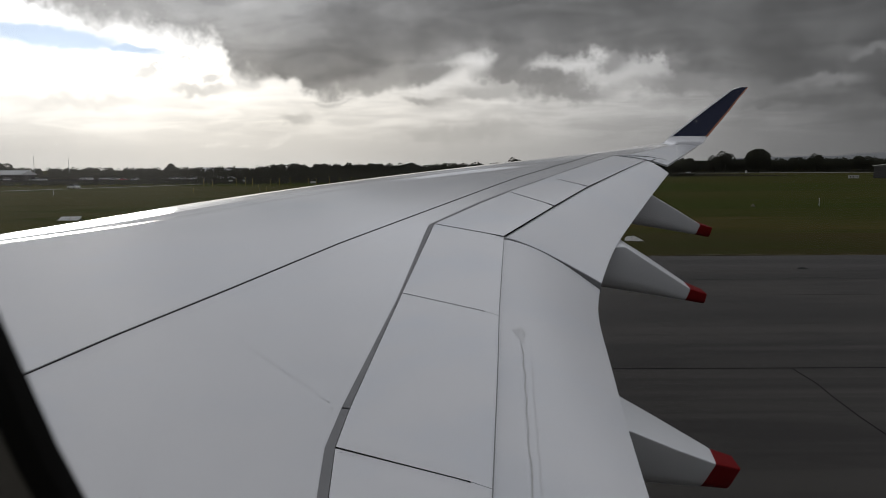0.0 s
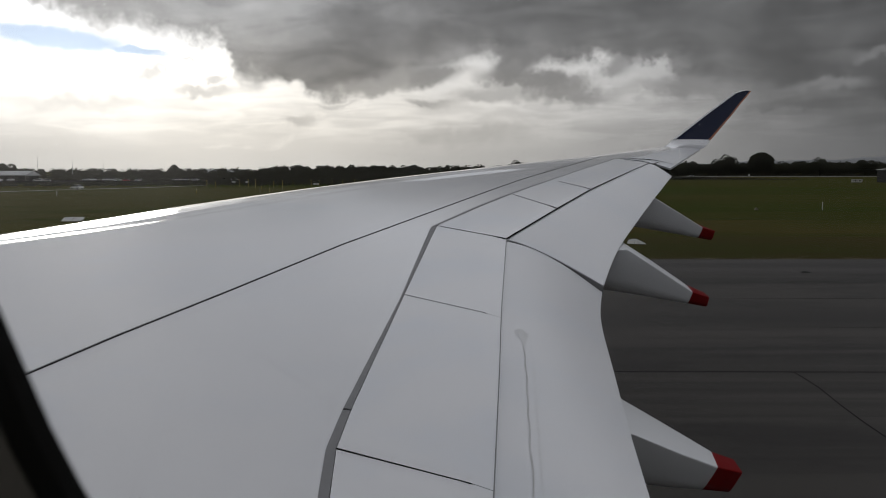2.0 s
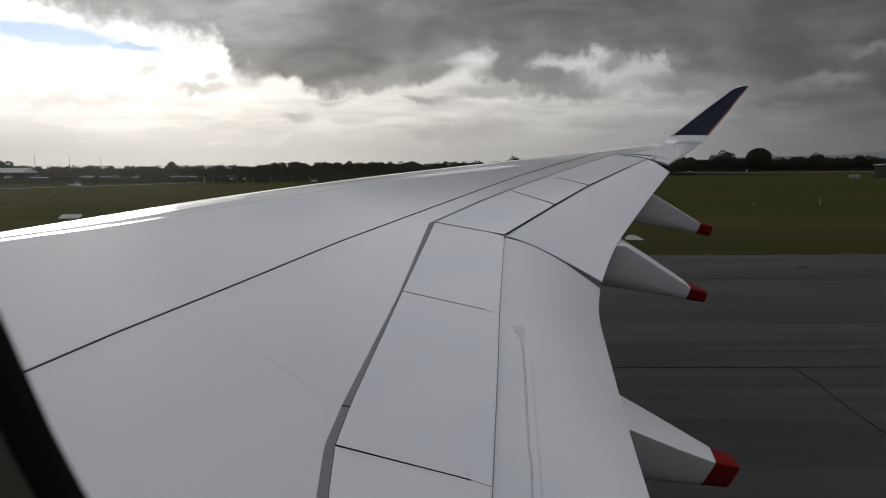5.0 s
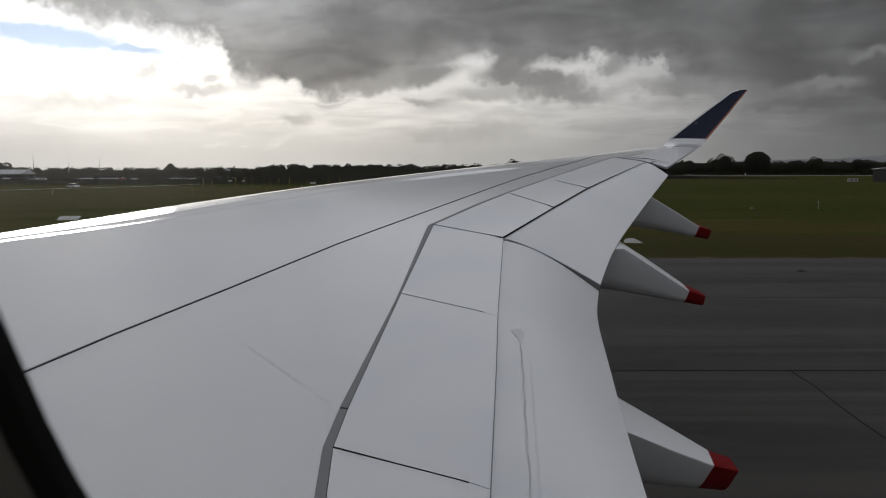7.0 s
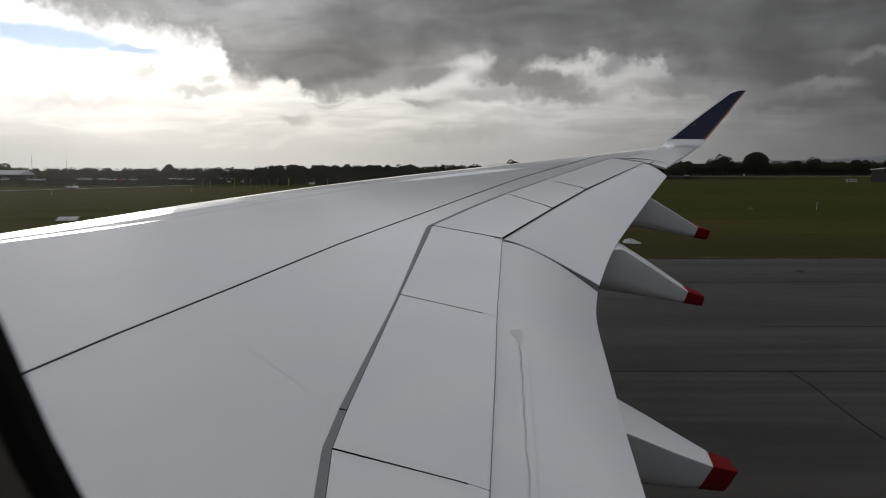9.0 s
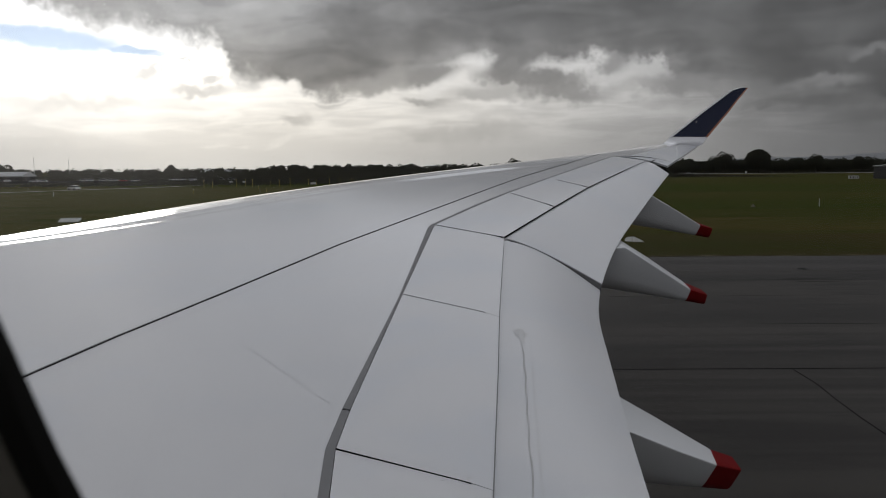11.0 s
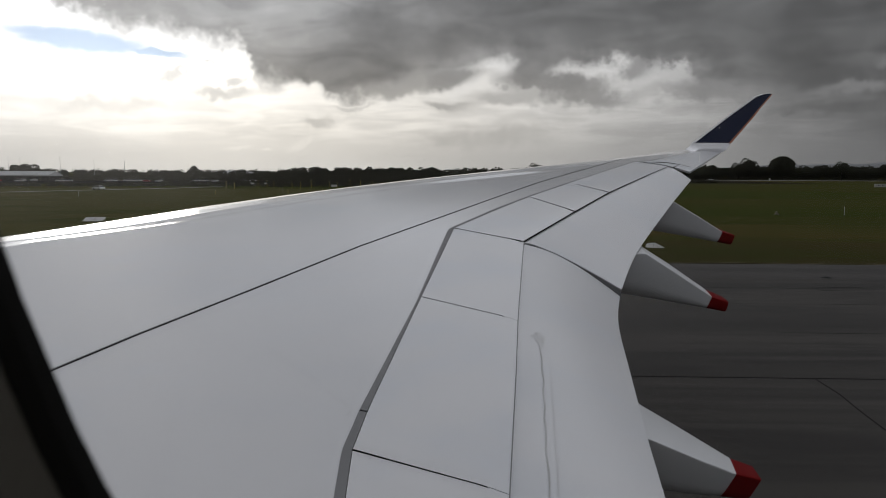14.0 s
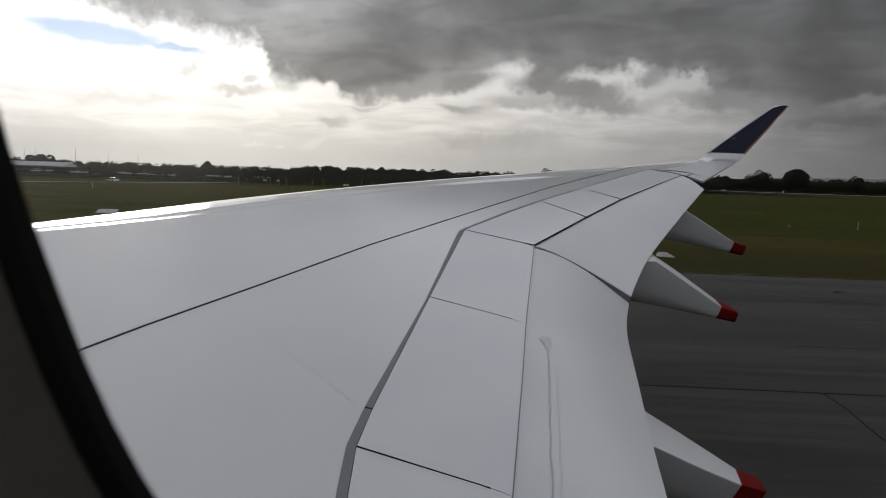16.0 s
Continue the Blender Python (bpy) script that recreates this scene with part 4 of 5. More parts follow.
tagged(part("wall_cabin", opening_wall(0.165, 0.18, 0.10, -2.0, 2.0, EYE - 1.0, EYE + 1.0), "cabin"), "grey plastic cabin side panel with a window opening", "wall", kind="structure")
tagged(part("wall_fuselage", opening_wall(0.27, 0.30, 0.095, -14.0, 28.0, EYE - 0.7, EYE + 0.7), "fuselage"), "white painted fuselage skin round the window", "wall", kind="structure")
for name, prof in (("fuselage_crown", [(0.30, 0.70), (0.16, 1.35), (-0.25, 2.0), (-1.0, 2.6), (-2.0, 2.9), (-2.9, 3.0)]),
                   ("fuselage_belly", [(0.30, -0.70), (0.20, -1.3), (-0.05, -1.95), (-0.6, -2.6), (-1.5, -3.1), (-2.9, -3.35)])):
    ring_ = [(y, EYE + z) for y, z in prof] + [(y - 0.05, EYE + z * 0.985) for y, z in reversed(prof)]
    tagged(part(name, loft([[(-14.0, y, z) for y, z in ring_], [(28.0, y, z) for y, z in ring_]]), "belly" if "belly" in name else "fuselage", smooth=True), "unseen fuselage belly, grey to cut bounced light on the fairings" if "belly" in name else "curved white fuselage skin", "fuselage", kind="structure")
window = thing("window_1", "rounded cabin window with a black rubber seal", "window", kind="structure", at=(0, 0, 0))
part("window_frame", collar([(0.0118, 0.2175), (0.030, 0.206), (0.065, 0.189), (0.101, 0.164), (0.106, 0.176), (0.070, 0.202), (0.030, 0.222), (0.0118, 0.224)]), "cabin", window, "grey moulded window surround", smooth=True)
part("window_seal", collar([(0.0125, 0.216), (0.008, 0.2135), (0.003, 0.2150), (0.0, 0.220), (0.005, 0.226), (0.032, 0.236), (0.060, 0.243), (0.060, 0.262), (0.070, 0.262), (0.070, 0.236), (0.0125, 0.225)]), "gasket", window, "black rubber window seal", smooth=True)
part("outer_frame", collar([(0.062, 0.263), (0.110, 0.268), (0.110, 0.274), (0.062, 0.268)]), "gasket", window, "dark outer window frame", smooth=True)
pb = loft([oval(0.059, 0.059, 0.246), oval(0.059, 0.059, 0.250)])
pane = part("pane", pb, "glass", window, "clear window pane")
pane.visible_shadow = False

# the closed cabin behind the window
for name, a, label, cat in (("floor_cabin", (-2.0, 2.0, -3.4, 0.13, EYE - 1.05, EYE - 1.0), "dark blue-grey cabin carpet", "floor"),
                            ("ceiling_cabin", (-2.0, 2.0, -3.4, 0.13, EYE + 1.0, EYE + 1.05), "pale cabin ceiling", "ceiling"),
                            ("wall_aisle", (-2.0, 2.0, -3.45, -3.4, EYE - 1.0, EYE + 1.0), "plain grey cabin partition", "wall"),
                            ("wall_fore", (-2.05, -2.0, -3.4, 0.155, EYE - 1.0, EYE + 1.0), "plain grey cabin bulkhead", "wall"),
                            ("wall_aft", (2.0, 2.05, -3.4, 0.155, EYE - 1.0, EYE + 1.0), "plain grey cabin bulkhead", "wall")):
    tagged(part(name, bar(*a), "carpet" if "floor" in name else "cabin"), label, cat, kind="structure")


# unseen glowing strip, added to brighten the panel round the window
cl = thing("added_fill_strip", "added glowing strip on the unseen cabin ceiling, fill for the window surround", "ceiling light", at=(0, -0.9, EYE + 1.0))
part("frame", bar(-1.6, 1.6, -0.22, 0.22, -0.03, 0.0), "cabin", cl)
part("fill_glow", bar(-1.55, 1.55, -0.18, 0.18, -0.045, -0.031), "fill_glow", cl, "dim warm glowing fill surface")

# ---------------------------------------------------------------- airfield details
def sealed(line, width, name="sealed_joint"):
    return part(name, ribbon(line, width, lambda x, y: 0.0015 + (0.004 if y > 42.5 else 0), 0.003, 1.2), "old_tar", runway)


rng = random.Random(4)


def wavy(x0, x1, y, amp, step=9.0):
    n = int((x1 - x0) / step)
    return [(x0 + (x1 - x0) * i / n, y + rng.uniform(-amp, amp)) for i in range(n + 1)]


sealed(wavy(-90, 120, 21.6, 0.06), 0.085)
sealed(wavy(12, 80, 27.9, 0.05), 0.035)
sealed(wavy(-20, 90, 34.2, 0.08), 0.025)
sealed(wavy(-20, 90, 39.1, 0.10), 0.03)
sealed([(10.4, 21.6), (10.35, 20.0), (10.15, 18.6), (10.0, 17.2), (9.9, 15.6), (9.7, 12.0)], 0.04, "crack")

sealed([(18.6, 38.4), (21.2, 38.4), (21.2, 39.5), (18.6, 39.5), (18.6, 38.4)], 0.07, "patch_outline")

tagged(part("soil_verge", ribbon(wavy(-160, 260, 52.4, 0.5, 4.0), lambda t: 5.4, lambda x, y: -0.026, 0.03, 3.0), "soil"), "bare brown soil along the edge of the asphalt", "verge", kind="structure")
tagged(part("dry_grass", ribbon(wavy(-160, 260, 60.5, 1.6, 7.0), lambda t: 12.0, lambda x, y: -0.028, 0.02, 3.0), "dry"), "brown dry grass beside the bare soil", "grass", kind="structure")
tagged(part("gravel_edge", ribbon(wavy(-160, 260, 50.0, 0.12, 2.0), lambda t: 0.45, lambda x, y: 0.004, 0.012, 1.0), "gravel"), "pale loose gravel along the asphalt edge", "gravel", kind="structure")
tagged(part("road", ribbon([(-210, 20), (-140, 185), (-128, 213), (-107, 263), (-98, 300)], 3.0, lambda x, y: -0.026, 0.02, 10.0), "concrete"), "pale perimeter road crossing the grass", "road", kind="structure")
sheet("car_park", -420, -60, 350, 462, -0.02, "taxi", "dark asphalt car park before the trees", "car park")
sheet("woodland_floor", -700, 230, 462, 900, -0.018, "litter", "dark leaf litter under the trees", "ground")
sheet("woodland_floor", 230, 1500, 724, 1100, -0.018, "litter", "dark leaf litter under the trees", "ground")
sheet("path", 60, 1500, 684, 724, 0.06, "concrete", "pale track along the tree line", "road")

M["stone"] = material("pale_stones", (0.17, 0.155, 0.12), 0.9, spec=0.1, spots=((2.0, ONE, (0.14, 0.12, 0.08), 0.4, 0.65, 0.8),))


rs_ = np.random.RandomState(31)
sv, sf = [], []
for i in range(420):
    x, y, q = rs_.uniform(4, 42), 50.1 + abs(rs_.normal(0, 0.7)), rs_.uniform(0.02, 0.075)
    base_ = len(sv)
    ca, sa = math.cos(i * 2.4), math.sin(i * 2.4)
    for px_, py_, pz_ in ((1.4, 0, 0), (0, 0.8, 0), (-1.2, 0, 0), (0, -0.9, 0), (0.2, 0.1, 0.6)):
        sv.append((x + (px_ * ca - py_ * sa) * q, y + (px_ * sa + py_ * ca) * q, -0.005 + pz_ * q))
    sf += [(base_, base_ + 1, base_ + 4), (base_ + 1, base_ + 2, base_ + 4), (base_ + 2, base_ + 3, base_ + 4), (base_ + 3, base_, base_ + 4), (base_ + 3, base_ + 2, base_ + 1, base_)]
stones_ = bpy.data.meshes.new("loose_stones")
stones_.from_pydata(sv, [], sf)
stones_.materials.append(M["stone"])
tagged(new("loose_stones", stones_), "pale loose stones along the asphalt edge", "stones", kind="stuff")


def inset_light(x, y):
    t = thing("inset_light", "low round metal runway light set in the shoulder", "runway light", at=(x, y, 0.004), group="runway lights")
    part("base", cyl(bmesh.new(), (0, 0, 0), (0, 0, 0.03), 0.30, 0.26, 16), "cladding", t)
    part("cap", cyl(bmesh.new(), (0, 0, 0.03), (0, 0, 0.07), 0.16, 0.11, 12), "cladding", t)
    return t


inset_light(21.2, 43.2)
inset_light(38.5, 43.2)


def edge_post(x, y, h, mat):
    t = thing("marker_post", "slim pale marker post standing in the grass", "marker post", at=(x, y, -0.03), group="marker posts")
    part("post", cyl(bmesh.new(), (0, 0, 0), (0, 0, h), 0.05, 0.04, 8), mat, t)
    part("cap", cyl(bmesh.new(), (0, 0, h), (0, 0, h + 0.12), 0.09, 0.05, 8), "marking", t)
    return t


for x, y, h, mat in ((-94, 178, 0.9, "marking"), (-66, 195, 1.0, "yellow"), (-49, 205, 1.1, "yellow"), (-44, 230, 1.0, "yellow"), (-38, 215, 0.9, "marking"), (-27, 220, 1.2, "yellow"),
                     (-60, 240, 1.0, "yellow"), (-33, 260, 1.3, "marking"), (57, 112, 1.1, "marking")):
    edge_post(x, y, h, mat)


def approach_light(x, y, h):
    """A slim yellow pole with a short cross bar and two lamps."""
    t = thing("approach_light", "slim yellow approach light pole standing in the grass", "approach light", at=(x, y, -0.03), group="approach lights")
    part("post", cyl(bmesh.new(), (0, 0, 0), (0, 0, h), 0.06, 0.045, 6), "yellow", t)
    part("cross_bar", bar(-0.30, 0.30, -0.03, 0.03, h, h + 0.06), "yellow", t)
    for q in (-0.25, 0.25):
        part("lamp", cyl(bmesh.new(), (q, 0, h + 0.06), (q, 0, h + 0.20), 0.05, 0.07, 8), "steel", t)
    return t


for n in range(13):
    w = -85.0 + n * 3.9 + rng.uniform(-1.2, 1.2)
    approach_light(w, 262 + 3.2 * n + rng.uniform(-6, 6), rng.uniform(1.9, 2.9))


def ground_board(x, y, turn):
    t = thing("marker_board", "low white double marker board lying in the grass", "marker board", at=(x, y, -0.03), turn=turn)
    for s in (-0.61, 0.61):
        part("board", loft([[(s - 0.56, -0.55, 0.06), (s - 0.56, 0.55, 0.44), (s - 0.56, 0.55, 0.50), (s - 0.56, -0.55, 0.12)], [(s + 0.56, -0.55, 0.06), (s + 0.56, 0.55, 0.44), (s + 0.56, 0.55, 0.50), (s + 0.56, -0.55, 0.12)]]), "marking", t, "tilted white board")
        for q in (-0.45, 0.45):
            part("foot", bar(s + q - 0.04, s + q + 0.04, 0.40, 0.48, 0.0, 0.36), "steel", t)
    return t


ground_board(-44.4, 87.4, 4)


def cone_marker(x, y, turn):
    """A white gable-shaped airfield marker lying beside the runway."""
    t = thing("gable_marker", "white gable-shaped airfield marker lying on the grass", "airfield marker", at=(x, y, -0.02), turn=turn)
    for x0, x1, w0_, w1_, h0, h1 in ((-0.75, -0.12, 0.32, 0.40, 0.30, 0.42), (-0.08, 0.75, 0.40, 0.05, 0.42, 0.06)):
        part("panel", loft([[(x0, -w0_, 0), (x0, w0_, 0), (x0, 0.0, h0)], [(x1, -w1_, 0), (x1, w1_, 0), (x1, 0.0, h1)]]), "marking", t)
    return t


cone_marker(15.7, 60.4, -35)


def pyramid_marker(x, y):
    t = thing("pyramid_marker", "small pale pyramid marker standing in the grass", "airfield marker", at=(x, y, -0.03))
    part("base", bar(-0.32, 0.32, -0.32, 0.32, 0.0, 0.04), "old_concrete", t)
    part("pyramid", loft([[(-0.28, -0.28, 0.04), (0.28, -0.28, 0.04), (0.28, 0.28, 0.04), (-0.28, 0.28, 0.04)], [(-0.03, -0.03, 0.46), (0.03, -0.03, 0.46), (0.03, 0.03, 0.46), (-0.03, 0.03, 0.46)]]), "old_concrete", t)
    return t


pyramid_marker(47, 112)


def box_sign(x, y, w, h, turn=0.0):
    t = thing("airfield_sign", "plain white airfield sign box on two legs", "sign", at=(x, y, -0.03), turn=turn, group="airfield signs")
    part("panel", bar(-w / 2, w / 2, -0.12, 0.12, 0.35, 0.35 + h, bevel=0.03), "marking", t)
    if w > 4:
        for q in (-0.30, -0.16, -0.02, 0.20, 0.33):
            part("letter_bar", bar(w * q - 0.16, w * q + 0.16, -0.135, -0.122, 0.35 + h * 0.3, 0.35 + h * 0.72), "cladding", t)
    for s in (-w * 0.35, w * 0.35):
        part("leg", cyl(bmesh.new(), (s, 0, 0), (s, 0, 0.36), 0.05, 0.05, 6), "steel", t)
    return t


box_sign(-88, 306, 1.5, 1.2)
box_sign(-83.5, 310, 1.2, 1.1)
box_sign(191, 345, 5.0, 1.4)
box_sign(284, 696, 1.3, 1.9)
box_sign(-51, 290, 2.2, 0.8)


# ---------------------------------------------------------------- buildings
def flat_building(x, y, w, d, h, turn, label, roof_over=0.5, tint="cladding", bays=6):
    t = thing("airport_building", label, "building", at=(x, y, -0.03), turn=turn)
    part("wall", bar(-w / 2, w / 2, -d / 2, d / 2, 0, h), tint, t)
    e, f = w / 2 + roof_over, d / 2 + roof_over
    eaves = [(-f, h), (f, h), (f, h + 0.35), (0, h + 0.16 * d), (-f, h + 0.35)]
    part("roof", loft([[(-e, y_, z_) for y_, z_ in eaves], [(e, y_, z_) for y_, z_ in eaves]]), "roof", t, "pale low-pitched metal roof")
    for i in range(bays):
        cx = -w / 2 + w * (i + 0.5) / bays
        win = part("window", bar(cx - w / bays * 0.38, cx + w / bays * 0.38, -d / 2 - 0.08, -d / 2 - 0.003, h * 0.35, h * 0.78), "cladding", t)
        part("pane", bar(cx - w / bays * 0.34, cx + w / bays * 0.34, -d / 2 - 0.10, -d / 2 - 0.083, h * 0.39, h * 0.74), "glass_dark", win)
    return t


flat_building(-277, 456, 42, 18, 3.0, 4, "low dark airport building with a pale flat roof", bays=9)
flat_building(-325, 470, 30, 18, 7.5, 6, "beige gabled airport shed behind parked cars", tint="concrete", bays=4)
flat_building(-190, 640, 34, 20, 4.0, 0, "far low building with a pale roof among trees", bays=5)


def hangar(x, y, turn):
    t = thing("open_shed", "dark open-fronted steel shed with a pale roof", "shed", at=(x, y, -0.03), turn=turn)
    w, d, h = 26.0, 14.0, 6.0
    part("back_wall", bar(-w / 2, w / 2, d / 2 - 0.2, d / 2, 0, h), "cladding", t)
    for s in (-1, 1):
        part("side_wall", bar(s * w / 2 - 0.1, s * w / 2 + 0.1, -d / 2 + 0.3, d / 2 - 0.21, 0, h), "cladding", t)
    part("roof", loft([[(-w / 2 - 0.6, -d / 2 - 0.8, h + 0.9), (-w / 2 - 0.6, d / 2 + 0.4, h), (-w / 2 - 0.6, d / 2 + 0.4, h + 0.3), (-w / 2 - 0.6, -d / 2 - 0.8, h + 1.25)],
                       [(w / 2 + 0.6, -d / 2 - 0.8, h + 0.9), (w / 2 + 0.6, d / 2 + 0.4, h), (w / 2 + 0.6, d / 2 + 0.4, h + 0.3), (w / 2 + 0.6, -d / 2 - 0.8, h + 1.25)]]), "roof", t, "pale sloping metal roof")
    for i in range(4):
        cx = -w / 2 + 0.3 + (w - 0.6) * i / 3
        part("post", bar(cx - 0.15, cx + 0.15, -d / 2, -d / 2 + 0.3, 0, h + 0.85), "steel", t)
    for i in range(3):
        cx = -w / 2 + w * (i + 0.5) / 3
        part("panel_wall", bar(cx - 3.6, cx + 3.6, -d / 2 + 5.2, -d / 2 + 5.4, 0, h * 0.8), "cladding", t)
    return t


hangar(227, 362, 4)


def light_mast(x, y, h):
    t = thing("light_mast", "tall slim steel light mast above the trees", "light mast", at=(x, y, -0.03), group="light masts")
    part("pole", cyl(bmesh.new(), (0, 0, 0), (0, 0, h), 0.20, 0.10, 8), "steel", t)
    part("lamp_head", bar(-0.22, 0.22, -0.2, 0.2, h, h + 0.3, bevel=0.06), "steel", t)
    return t


for x, y, h in ((-276, 500, 15.0), (-282.6, 512, 14.2), (-262.6, 520, 13.5), (-250, 540, 13.0), (-307, 505, 14.5), (-317, 508, 15.0), (-330, 505, 15)):
    light_mast(x, y, h)


# ---------------------------------------------------------------- parked cars
def car(mat, label):
    t = thing("parked_car", label, "car", group="parked cars")
    prof = [(-2.2, 0.35), (-2.25, 0.75), (-1.5, 0.92), (2.0, 0.95), (2.2, 0.8), (2.2, 0.35)]
    part("body", loft([[(x, -0.85, z) for x, z in prof], [(x, 0.85, z) for x, z in prof]]), mat, t)
    cab = [(-1.35, 0.93), (-0.7, 1.42), (1.1, 1.45), (1.85, 0.95)]
    part("cabin", loft([[(x, -0.72, z) for x, z in cab], [(x, 0.72, z) for x, z in cab]]), "glass_dark", t, "dark glazed cabin")
    part("roof", bar(-0.75, 1.15, -0.70, 0.70, 1.44, 1.50, bevel=0.02), mat, t)
    for x in (-1.4, 1.35):
        for y in (-0.8, 0.8):
            wh = part("wheel", cyl(bmesh.new(), (x, y - 0.1, 0.32), (x, y + 0.1, 0.32), 0.32, 0.32, 12), "tyre", t)
            part("rim", cyl(bmesh.new(), (x, y - 0.11, 0.32), (x, y + 0.11, 0.32), 0.18, 0.18, 8), "steel", wh)
    return t


cars = {"car_white": car("car_white", "white parked saloon car before the trees"), "car_red": car("car_red", "red parked saloon car before the building")}
used = set()
BACK_ROW = ((-262, 432, 10, 'car_white'), (-257, 436, 80, 'car_white'), (-290, 428, 0, 'car_red'), (-241, 436, 5, 'car_white'), (-236, 430, 8, 'car_white'), (-214, 440, 0, 'car_white'), (-208, 436, 85, 'car_white'), (-203, 442, 10, 'car_white'), (-196, 436, 3, 'car_white'), (-165, 452, 0, 'car_white'), (-159, 450, 12, 'car_white'), (-152, 456, 80, 'car_white'), (-136, 452, 0, 'car_white'), (-131, 456, 5, 'car_white'), (-296, 432, 5, 'car_white'), (-284, 436, 0, 'car_white'), (-145, 425, 4, 'car_white'))
FRONT_ROW = ((-272, 412, 3, 'car_white'), (-266, 415, 0, 'car_red'), (-250, 410, 5, 'car_white'), (-229, 414, 0, 'car_white'), (-222, 410, 8, 'car_white'), (-186, 418, 2, 'car_white'), (-180, 415, 0, 'car_red'), (-174, 419, 5, 'car_white'), (-119, 238, -30, 'car_white'), (230, 696, 10, 'car_white'))
for x, y, turn, c in BACK_ROW + FRONT_ROW:
    m = pose(x, y, -0.03, 0, 0, turn)
    if c in used:
        copy_thing(cars[c], m)
    else:
        cars[c].matrix_basis = m
        used.add(c)


# ---------------------------------------------------------------- trees
OCT_V = np.array([(1, 0, 0), (0, 1, 0), (-1, 0, 0), (0, -1, 0), (0, 0, 1), (0, 0, -1)], float)
OCT_F = [(0, 1, 4), (1, 2, 4), (2, 3, 4), (3, 0, 4), (1, 0, 5), (2, 1, 5), (3, 2, 5), (0, 3, 5)]


def clumps(rs, centre, spread, height, n, size, base=0.25):
    """Points of a ragged crown: many small leaf clumps in a few lobes."""
    vs, fs = [], []
    lobes = [(rs.uniform(-0.45, 0.45, 3) * (1, 1, 0.6), rs.uniform(0.4, 0.75)) for _ in range(5)]
    for i in range(n):
        lc, lr = lobes[i % 5]
        d = rs.normal(size=3)
        d /= np.linalg.norm(d)
        q = lc + d * lr * rs.uniform(0.55, 1.0) ** 0.5
        p = np.array(centre) + q * (spread, spread, height * 0.5) + (0, 0, height * (base + (1 - base) * 0.5))
        p[2] = max(p[2], centre[2] + size * 0.4)
        up = min(1.0, max(0.0, (p[2] - centre[2]) / height))
        s = size * (1.45 - 0.75 * up) * rs.uniform(0.5, 1.25) * rs.uniform(0.7, 1.3, 3) * (1.1, 1.1, 0.62)
        j = rs.uniform(0.7, 1.25, (6, 1))
        fs += [tuple(len(vs) + k_ for k_ in f) for f in OCT_F]
        vs += list(map(tuple, OCT_V * s * j + p))
    return vs, fs


def leaf_mesh(name, vs, fs, mat="leaf"):
    m_ = bpy.data.meshes.new(name)
    m_.from_pydata(vs, [], fs)
    m_.materials.append(M[mat])
    m_.polygons.foreach_set("use_smooth", [True] * len(m_.polygons))
    p = np.array(vs).reshape(-1, 6, 3)                       # normals bent skyward, evening out light and shade on the clumps
    q = p - p.mean(axis=1, keepdims=True)
    q = q / np.maximum(np.linalg.norm(q, axis=2, keepdims=True), 1e-6) * 0.45 + (0, 0, 1.0)
    q = (q / np.linalg.norm(q, axis=2, keepdims=True)).reshape(-1, 3)
    m_.normals_split_custom_set_from_vertices(q.tolist())
    return m_


def tree(seed, h, spread, label, n=260, base=0.25):
    rs = np.random.RandomState(seed)
    t = thing("tree", label, "tree", group="trees by the airfield")
    tb = bmesh.new()
    cyl(tb, (0, 0, 0), (0.1, 0, h * 0.45), h * 0.03, h * 0.018, 8)
    for i in range(6):
        a = i * 1.05 + rs.uniform(0, 0.6)
        cyl(tb, (0.08, 0, h * rs.uniform(0.28, 0.45)), (math.cos(a) * spread * 0.6, math.sin(a) * spread * 0.6, h * rs.uniform(0.55, 0.8)), h * 0.012, h * 0.004, 6)
    part("trunk", tb, "bark", t)
    cm = new("crown", leaf_mesh("crown", *clumps(rs, (0, 0, 0), spread, h, n * 6, max(0.5, spread * 0.11), base)))
    cm.parent = t
    return t


protos = [tree(11, 20, 12.5, "broad dark fig-like tree standing above the tree line", 420, 0.12), tree(12, 13, 5.5, "tall open-crowned gum tree with dark foliage", 200, 0.45),
          tree(13, 11, 6.5, "rounded dark green tree in a tree line", 220, 0.2), tree(14, 15, 5.0, "upright dark tree with a ragged crown", 200, 0.4)]
places = [(0, 318, 748, 1.22, 0), (1, 272, 745, 1.2, 40), (3, 252, 760, 1.0, 10), (1, 286, 752, 1.25, 100), (2, 240, 742, 1.2, 70), (1, 382, 760, 1.1, 30), (2, 425, 755, 1.3, 10),
          (3, 460, 765, 1.05, 55), (2, 500, 760, 1.4, 80), (2, 352, 745, 1.2, 130), (1, 540, 770, 1.2, 15),
          (3, -184, 500, 0.66, 20), (2, -284, 476, 0.85, 70), (2, -292, 480, 0.8, 30), (1, 62, 640, 0.85, 120)]
done = set()
for kind_, x, y, s, turn in places:
    m = pose(x, y, -0.03, 0, 0, turn) @ Matrix.Scale(s, 4)
    if kind_ in done:
        copy_thing(protos[kind_], m)
    else:
        protos[kind_].matrix_basis = m
        done.add(kind_)


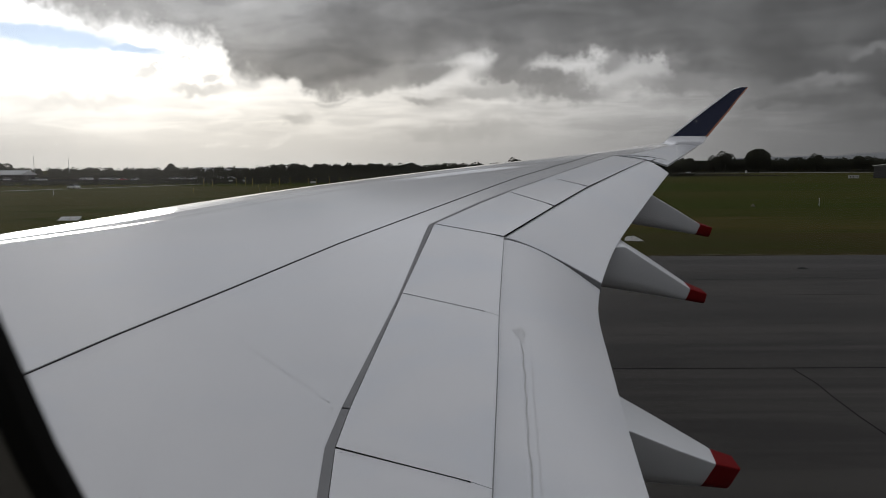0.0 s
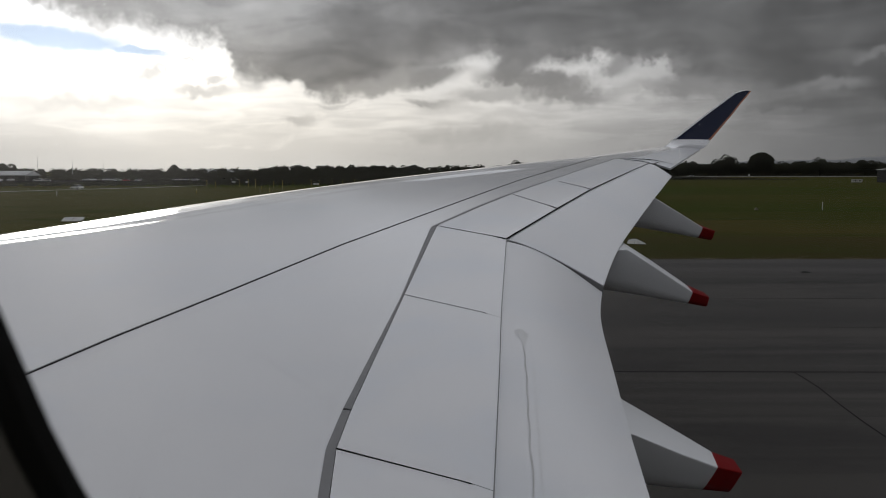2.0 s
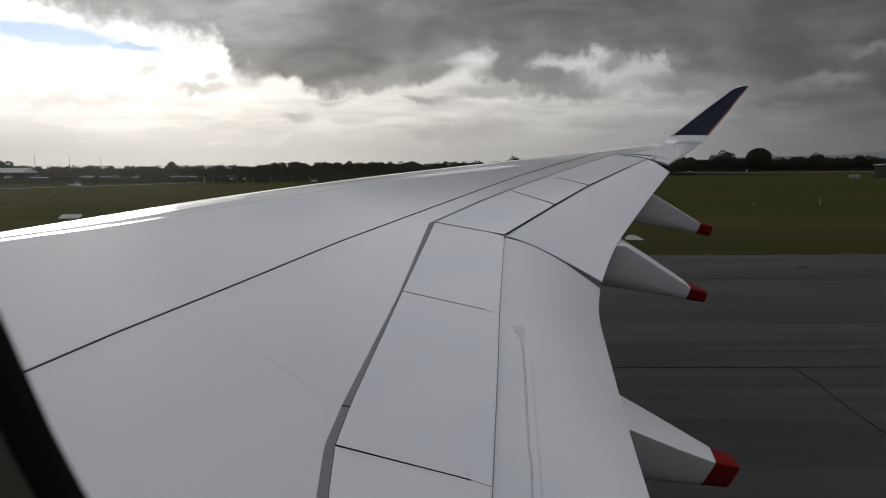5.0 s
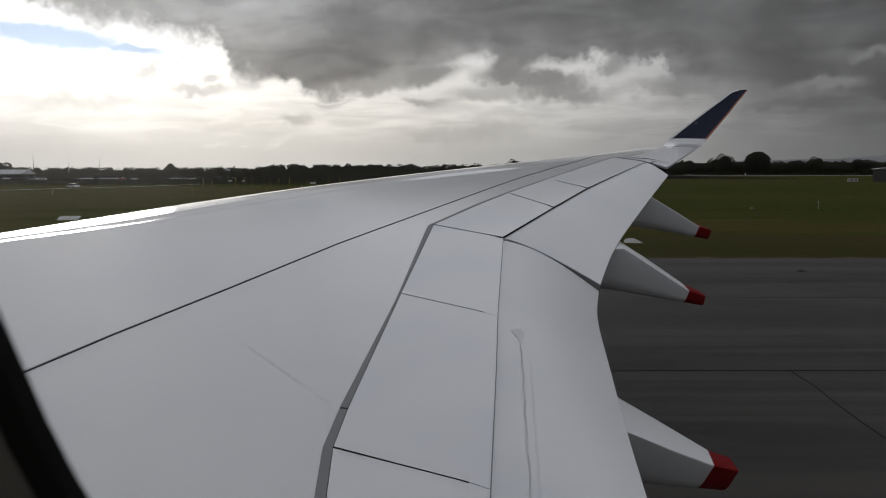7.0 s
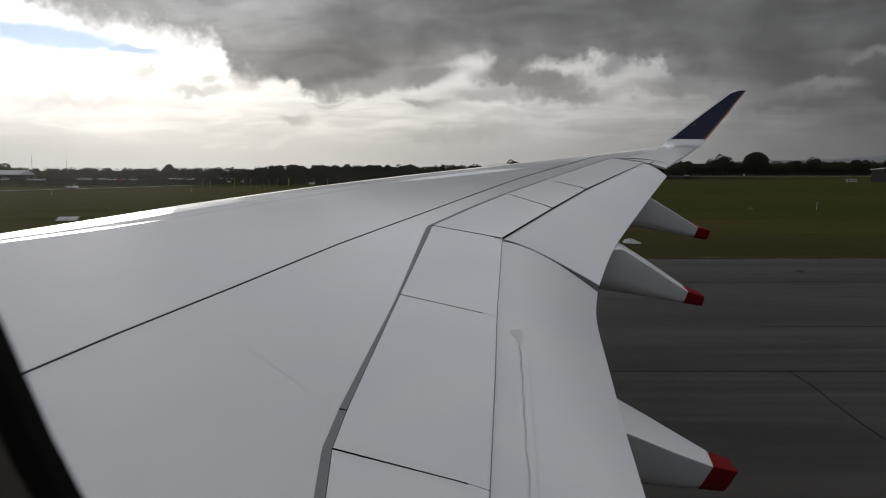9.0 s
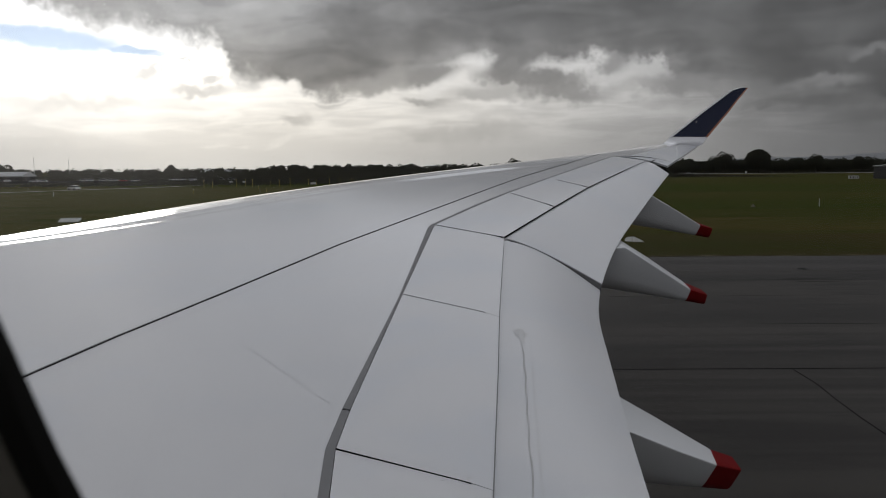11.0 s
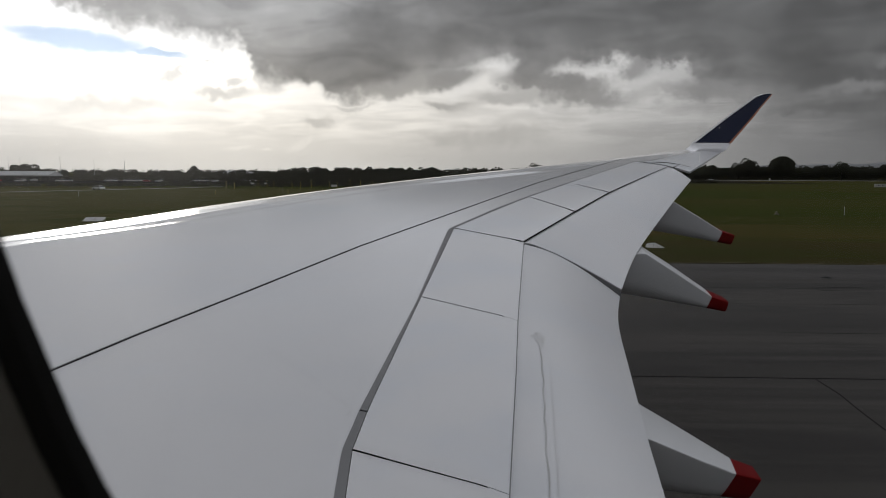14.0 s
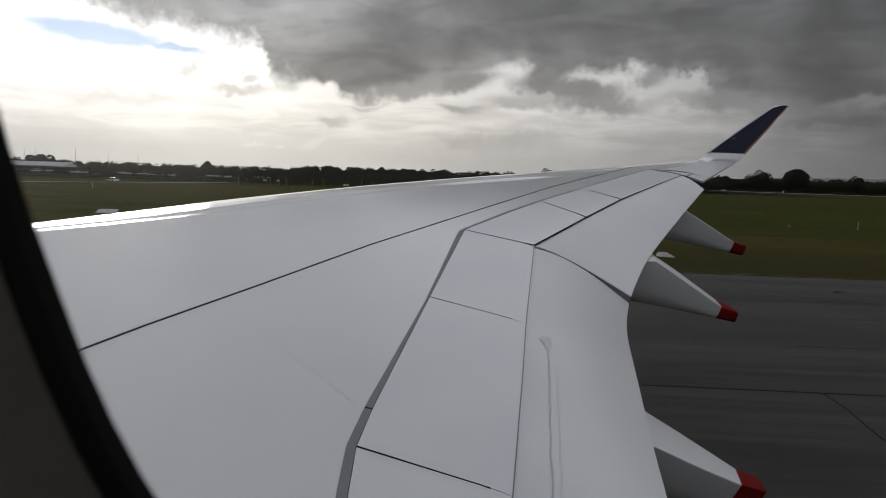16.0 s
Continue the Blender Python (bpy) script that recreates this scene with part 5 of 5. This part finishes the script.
def woods(name, label, seed, rows):
    """rows: x from, x to, y from, y to, spacing, height low, height high."""
    rs = np.random.RandomState(seed)
    vs, fs = [], []
    for x0, x1, ya, yb, gap_, h0, h1 in rows:
        x = x0
        while x < x1:
            f = (x - x0) / (x1 - x0)
            y = ya + (yb - ya) * f + rs.uniform(-12, 12)
            h = rs.uniform(h0, h1)
            sp = h * rs.uniform(0.4, 0.65)
            v, fc = clumps(rs, (x, y, -0.05), sp, h, int(24 + h * 17), max(0.34, sp * 0.15), 0.05)
            fs += [tuple(len(vs) + a for a in q) for q in fc]
            vs += v
            x += gap_ * rs.uniform(0.6, 1.4)
    return tagged(new(name, leaf_mesh(name, vs, fs)), label, "woods", kind="stuff")


woods("far_woods", "dense dark band of scrub and trees", 3, [
    (-330, 60, 258, 330, 0.9, 0.7, 1.4), (-330, 60, 272, 340, 1.0, 0.9, 1.6), (-330, 60, 300, 352, 1.1, 0.9, 1.8), (-150, 60, 330, 390, 2.0, 1.6, 3.2),
    (-420, 160, 458, 470, 1.3, 1.6, 3.0), (-420, -200, 462, 480, 3.2, 3.0, 5.0), (-240, 60, 462, 490, 2.6, 4.2, 6.6), (-150, 160, 480, 520, 3.4, 5.0, 7.2), (-460, -150, 600, 640, 3.4, 7.5, 9.6), (-150, 220, 640, 690, 3.0, 8.5, 12.5)])
woods("far_woods", "dense dark band of tall trees along a track", 5, [
    (170, 720, 732, 754, 2.6, 2.0, 5.0), (150, 740, 760, 800, 3.4, 10.5, 15.0), (140, 760, 810, 850, 4.0, 13.0, 17.5)])


# far hills, their haze put into the pale grey colour
def ridge(name, x0, x1, y, h, seed):
    rs = np.random.RandomState(seed)
    n = 90
    bm = bmesh.new()
    prof = [h * (0.55 + 0.16 * noise.noise((i * 0.09 + seed, 0, 0)) + 0.05 * noise.noise((i * 0.4, seed, 0))) * min(1, (i / 34) ** 0.7, (n - i) / 14) for i in range(n + 1)]
    rows_ = []
    for i in range(n + 1):
        x = x0 + (x1 - x0) * i / n
        rows_.append([bm.verts.new((x, y - h * 4, -1)), bm.verts.new((x, y - h * 1.5, prof[i] * 0.7)), bm.verts.new((x, y, prof[i])), bm.verts.new((x, y + h * 3, -1))])
    for a, b in zip(rows_, rows_[1:]):
        for i in range(3):
            bm.faces.new((a[i], a[i + 1], b[i + 1], b[i]))
    return tagged(part(name, bm, "hill", smooth=True), "long low wooded hills, distance haze painted into their pale grey", "hills", kind="structure")


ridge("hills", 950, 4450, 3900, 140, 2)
